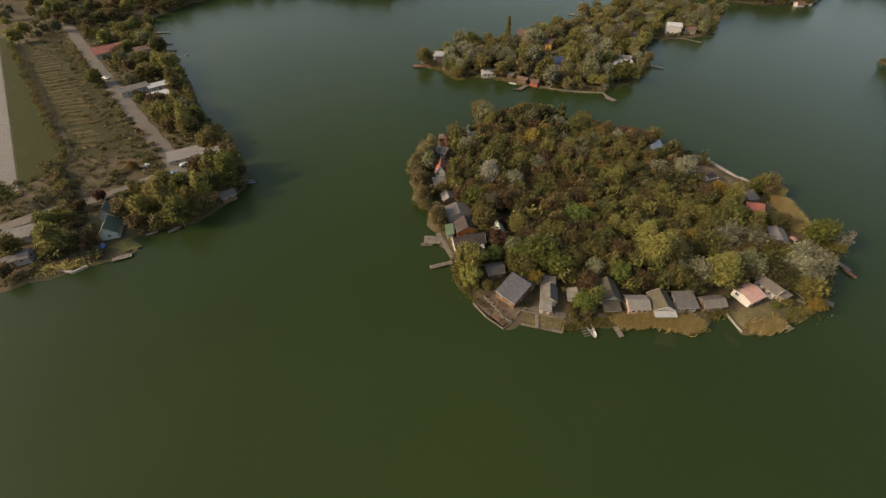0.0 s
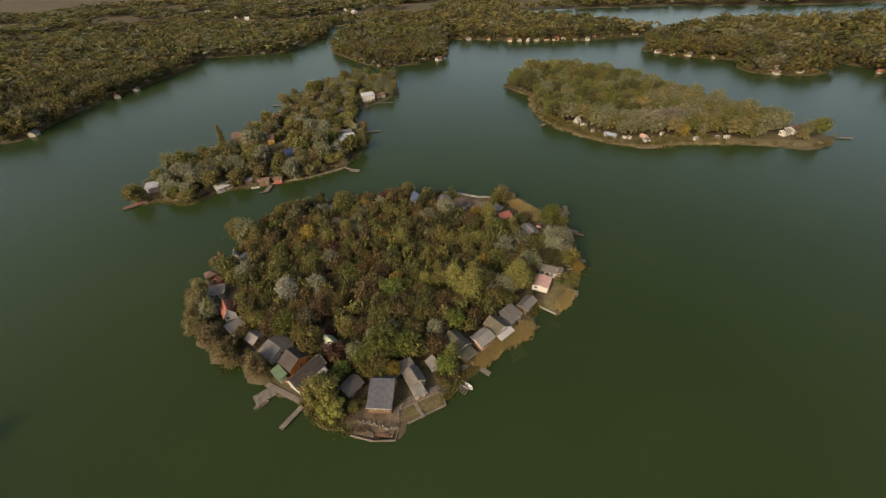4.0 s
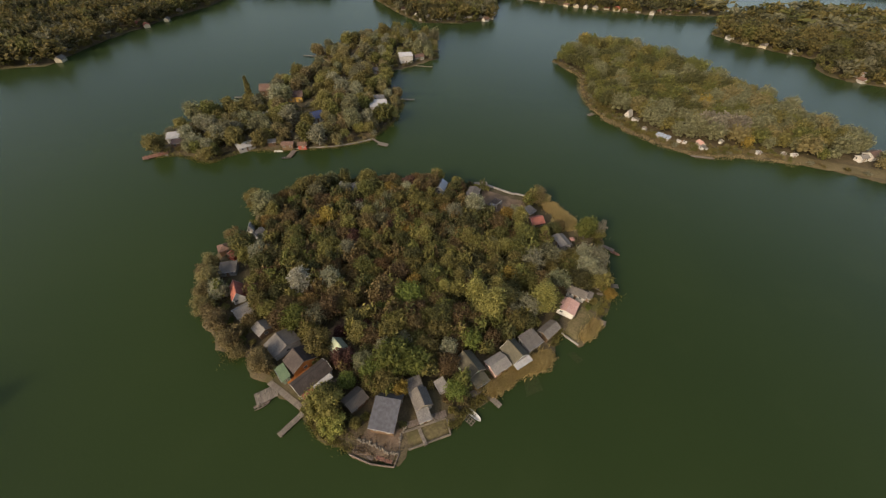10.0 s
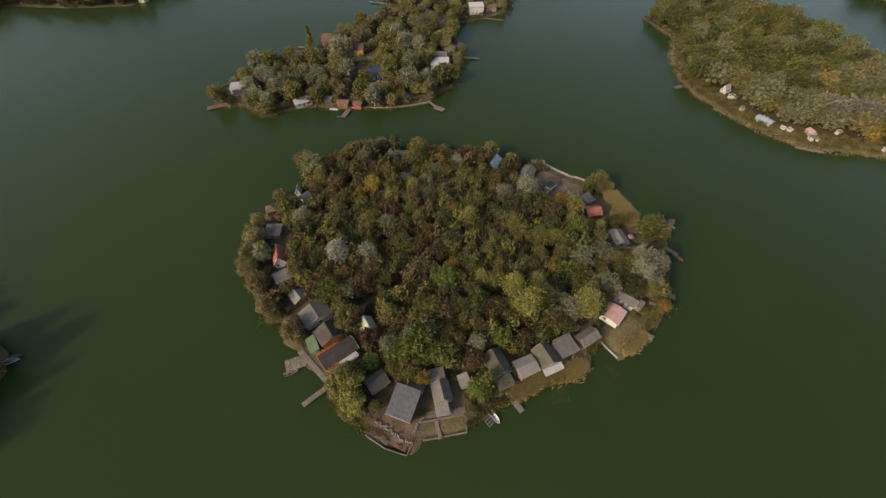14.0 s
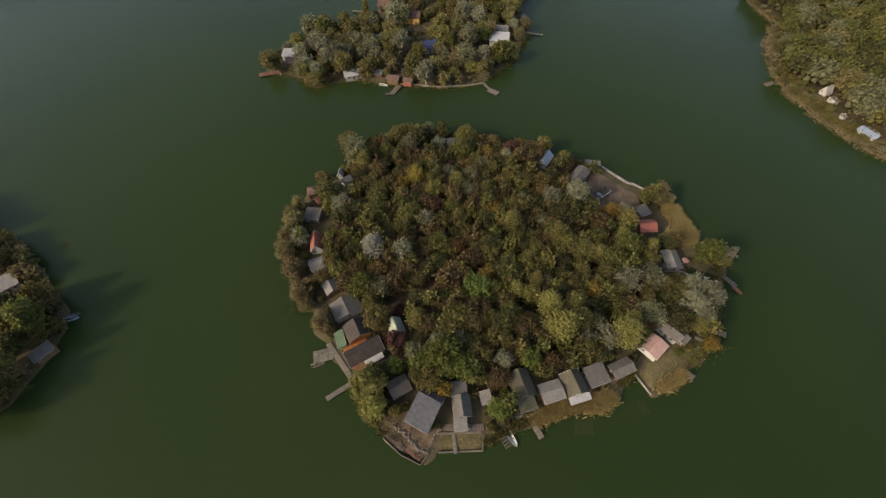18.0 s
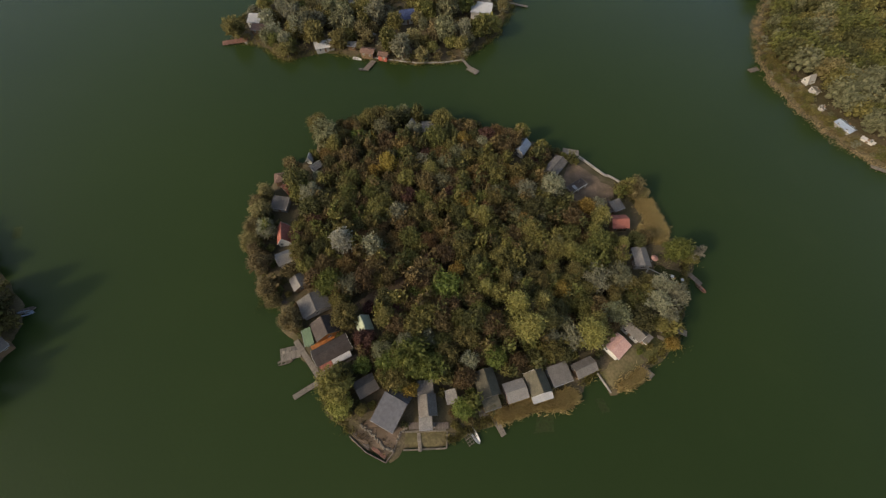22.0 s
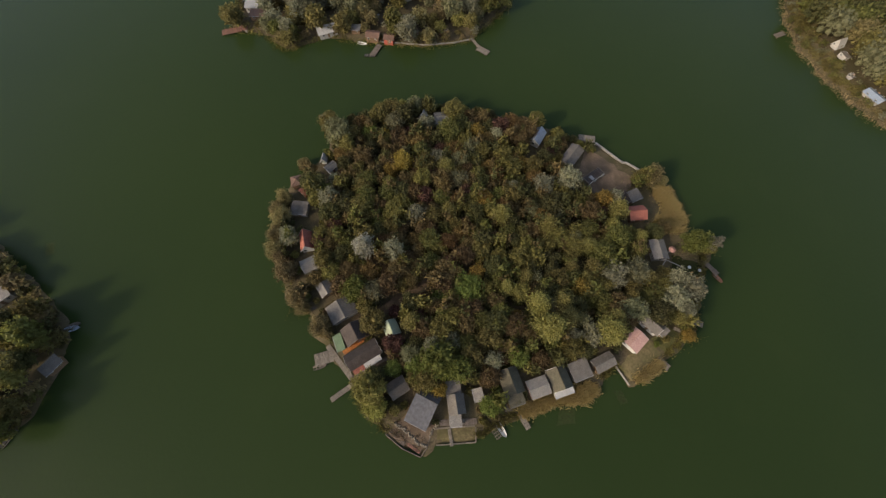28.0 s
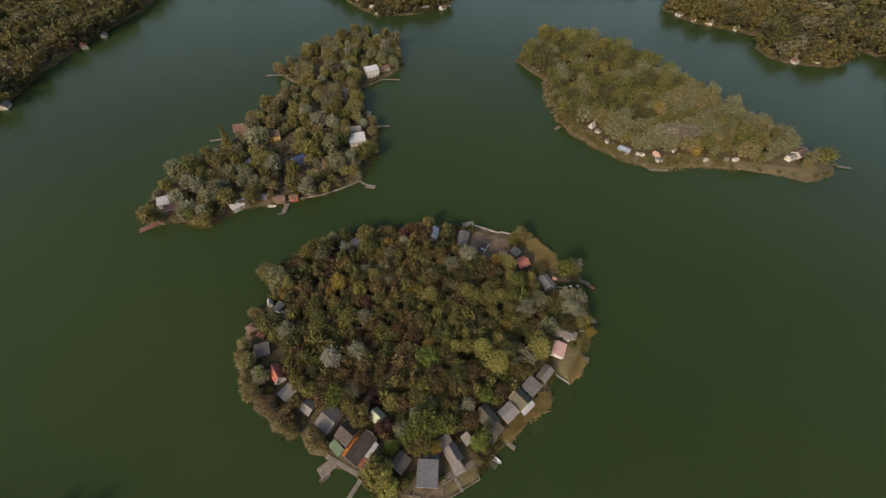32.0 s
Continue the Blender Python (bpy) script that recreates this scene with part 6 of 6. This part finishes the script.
def far_spots(cells, seed, reach):
    rr = random.Random(seed)
    out = []
    for lo, hi, cell in cells:
        xs = np.arange(-reach, reach, cell)
        pts = [(x + rr.uniform(-0.4, 0.4) * cell, y + rr.uniform(-0.4, 0.4) * cell) for x in xs for y in np.arange(-60, hi, cell)]
        P = np.array(pts)
        dist = np.hypot(P[:, 0], P[:, 1] + 50)
        P = P[(dist >= lo) & (dist < hi) & (np.abs(P[:, 0]) < 1.15 * P[:, 1] + 330)]
        d = np.full(len(P), -1e9)
        for poly in (WEST, NORTH, EAST, FAR_NORTH):
            d = np.maximum(d, depth_inside(P[:, 0], P[:, 1], poly))
        P = P[d > 0.6]
        for x, y in P:
            if x < -100 and y < 115 and x > -480:
                continue
            n = noise.noise(Vector((x * 0.008, y * 0.008, 2.0)))
            if (y > 760 and n > 0.05) or (x < -420 and n > 0.22):
                continue
            k = rr.choice([0, 2, 1, 0, 1, 4]) if n < -0.1 else rr.choice([1, 2, 0, 0, 4, 3, 5])
            w = cell * (rr.uniform(0.9, 1.3) if rr.random() < 0.6 else rr.uniform(1.4, 1.9))
            out.append((x, y, w, min(w * 1.0, 11) * rr.uniform(0.85, 1.25), k))
    return out


def bank_shrubs(poly, first, last, per, seed):
    """Overhanging shrubs and low trees right at the water along a stretch of shore; land lies to the left of it or the right."""
    q = random.Random(seed)
    out = []
    for (ax, ay), (bx, by) in zip(poly[first:last], poly[first + 1:last + 1]):
        d = math.hypot(bx - ax, by - ay)
        if d > 260:
            continue
        for i in range(int(d * per)):
            f = q.random()
            x, y = ax + (bx - ax) * f, ay + (by - ay) * f
            for side in (1, -1):
                k = q.uniform(0.3, 4.0)
                px, py = x - (by - ay) / d * k * side, y + (bx - ax) / d * k * side
                if depth_inside(np.array([px]), np.array([py]), poly)[0] > 0.2:
                    w = q.uniform(2.2, 5.5)
                    out.append((px, py, w, w * q.uniform(0.7, 1.15), q.choice([0, 1, 2, 0, 3, 4])))
                    break
    return out


BANKS = bank_shrubs(WEST, 4, 13, 0.45, 1) + bank_shrubs(WEST, 13, 31, 0.28, 2) + bank_shrubs(NORTH, 0, 11, 0.28, 3) + bank_shrubs(EAST, 0, 22, 0.3, 4)
BANKS = [b for b in BANKS if (b[0] + 117) ** 2 + (b[1] + 40) ** 2 > 130 and not any((b[0] - o[0]) ** 2 + (b[1] - o[1]) ** 2 < 20 for o in OTHER)]
wood("shrubs_banks", BANKS, ["olive", "green", "dark", "tan", "yellow"], "overhanging shrubs along the far banks", MID_FORMS)
wood("wood_mid", far_spots([(0, 560, 8.0)], 3, 520), ["olive", "green", "dark", "dark", "sage", "olive"], "mixed autumn woods along the far banks", MID_FORMS)
wood("wood_far", far_spots([(560, 900, 14.0), (900, 1700, 27.0)], 4, 1500), ["olive", "green", "dark", "dark", "sage", "olive"], "distant woods and gardens to the horizon", FAR_FORMS)


# ---- far houses on the banks ----
def far_house(x, y, size, turn, roof, wall, proto={}):
    key = (roof, wall)
    z = max(ground_z(x, y), 0.2)
    m = pose(x, y, z, 0, 0, turn) @ Matrix.Diagonal((size, size, size, 1))
    if key in proto:
        return clone(proto[key], m)
    ob = thing("house", f"small lakeside house with {wall} walls and {roof} roof", "house", m, "houses of the far banks")
    part("wall", block(0.92, 0.7, 0.42, 0, 0, -0.1), WALL[wall], ob)
    for s in (-1, 1):
        bm = bmesh.new()
        v = [bm.verts.new(c) for c in ((-0.5, 0, 0.58), (0.5, 0, 0.58), (0.5, s * 0.42, 0.29), (-0.5, s * 0.42, 0.29))]
        w = [bm.verts.new((c.co.x, c.co.y, c.co.z - 0.03)) for c in v]
        bm.faces.new(v)
        bm.faces.new(w[::-1])
        for i in range(4):
            bm.faces.new((v[(i + 1) % 4], v[i], w[i], w[(i + 1) % 4]))
        bmesh.ops.recalc_face_normals(bm, faces=bm.faces[:])
        part("roof", bm, ROOF[roof], ob)
    for sx in (-1, 1):
        bm = bmesh.new()
        bm.faces.new([bm.verts.new(c) for c in ((sx * 0.455, -0.35, 0.3), (sx * 0.455, 0.35, 0.3), (sx * 0.455, 0, 0.55))])
        part("gable", bm, WALL[wall], ob)
    win = part("window", block(0.16, 0.02, 0.14, 0.2, -0.355, 0.08), WHITE, ob)
    part("pane", block(0.13, 0.02, 0.11, 0.2, -0.362, 0.095), GLASS, win)
    proto[key] = ob
    return ob


SHORE_HUTS = [(-40, 478), (-36, 470), (-46, 486), (-30, 455), (-18, 420), (8, 402), (14, 398), (38, 400), (44, 404), (56, 416), (66, 412), (70, 428), (-8, 412), (4, 410), (60, 404),
              (170, 476), (180, 472), (190, 468), (212, 464), (248, 452), (268, 456), (288, 460), (112, 508), (-52, 497), (-42, 494), (-30, 476), (-22, 436), (-2, 398), (24, 404), (31, 418), (52, 412), (62, 420), (136, 498), (160, 480), (202, 468), (222, 462),
              (234, 458), (259, 458), (281, 461), (295, 462), (312, 460), (343, 256), (351, 251), (325, 258), (334, 268), (291, 349), (301, 339), (284, 362), (300, 362), (318, 324),
              (335, 380), (-272, 314), (-262, 330), (-282, 318), (-268, 290), (-290, 255), (-310, 252), (-345, 246), (-366, 215), (-252, 400), (-150, 517), (400, 224), (398, 238), (392, 192), (-259, 284), (-262, 300), (-268, 322), (-250, 352), (-240, 351), (-233, 372), (-252, 262)]
rr = random.Random(31)
PAIRS = [("red", "cream"), ("light", "grey"), ("grey", "cream"), ("white", "grey"), ("brown", "cream"), ("brown", "grey")]
for i, (x, y) in enumerate(SHORE_HUTS):
    far_house(x, y, rr.uniform(4.6, 7.2), rr.uniform(0, 180), *PAIRS[rr.randrange(6)])
far_house(329, 272, 11, 70, "red", "cream")
n_far = 0
while n_far < 110:
    x, y = rr.uniform(-1100, 700), rr.uniform(300, 1350)
    if land_depth(np.array([x]), np.array([y]))[0] < 12 or abs(x) > 1.1 * y:
        continue
    if noise.noise(Vector((x * 0.006, y * 0.006, 5.0))) < (0.0 if y > 500 and x < 0 else 0.25):
        continue
    far_house(x, y, rr.uniform(7, 12), rr.uniform(0, 180), *PAIRS[rr.randrange(6)])
    n_far += 1
n_far = 0
while n_far < 85:
    x, y = rr.uniform(-620, -225), rr.uniform(190, 620)
    d = land_depth(np.array([x]), np.array([y]))[0]
    if d < 4 or (d > 40 and rr.random() < 0.6):
        continue
    far_house(x, y, rr.uniform(5.5, 9), rr.uniform(0, 180), *PAIRS[rr.randrange(6)])
    n_far += 1
patch("far_field_green", [(420, 900), (1500, 800), (2200, 1500), (600, 1350)], TURF, "distant green field beyond the lake", "field", 10, 0.8)
patch("far_field_brown", [(150, 960), (420, 920), (560, 1400), (160, 1400)], DRY_FIELD, "distant brown ploughed field", "field", 10, 0.8)
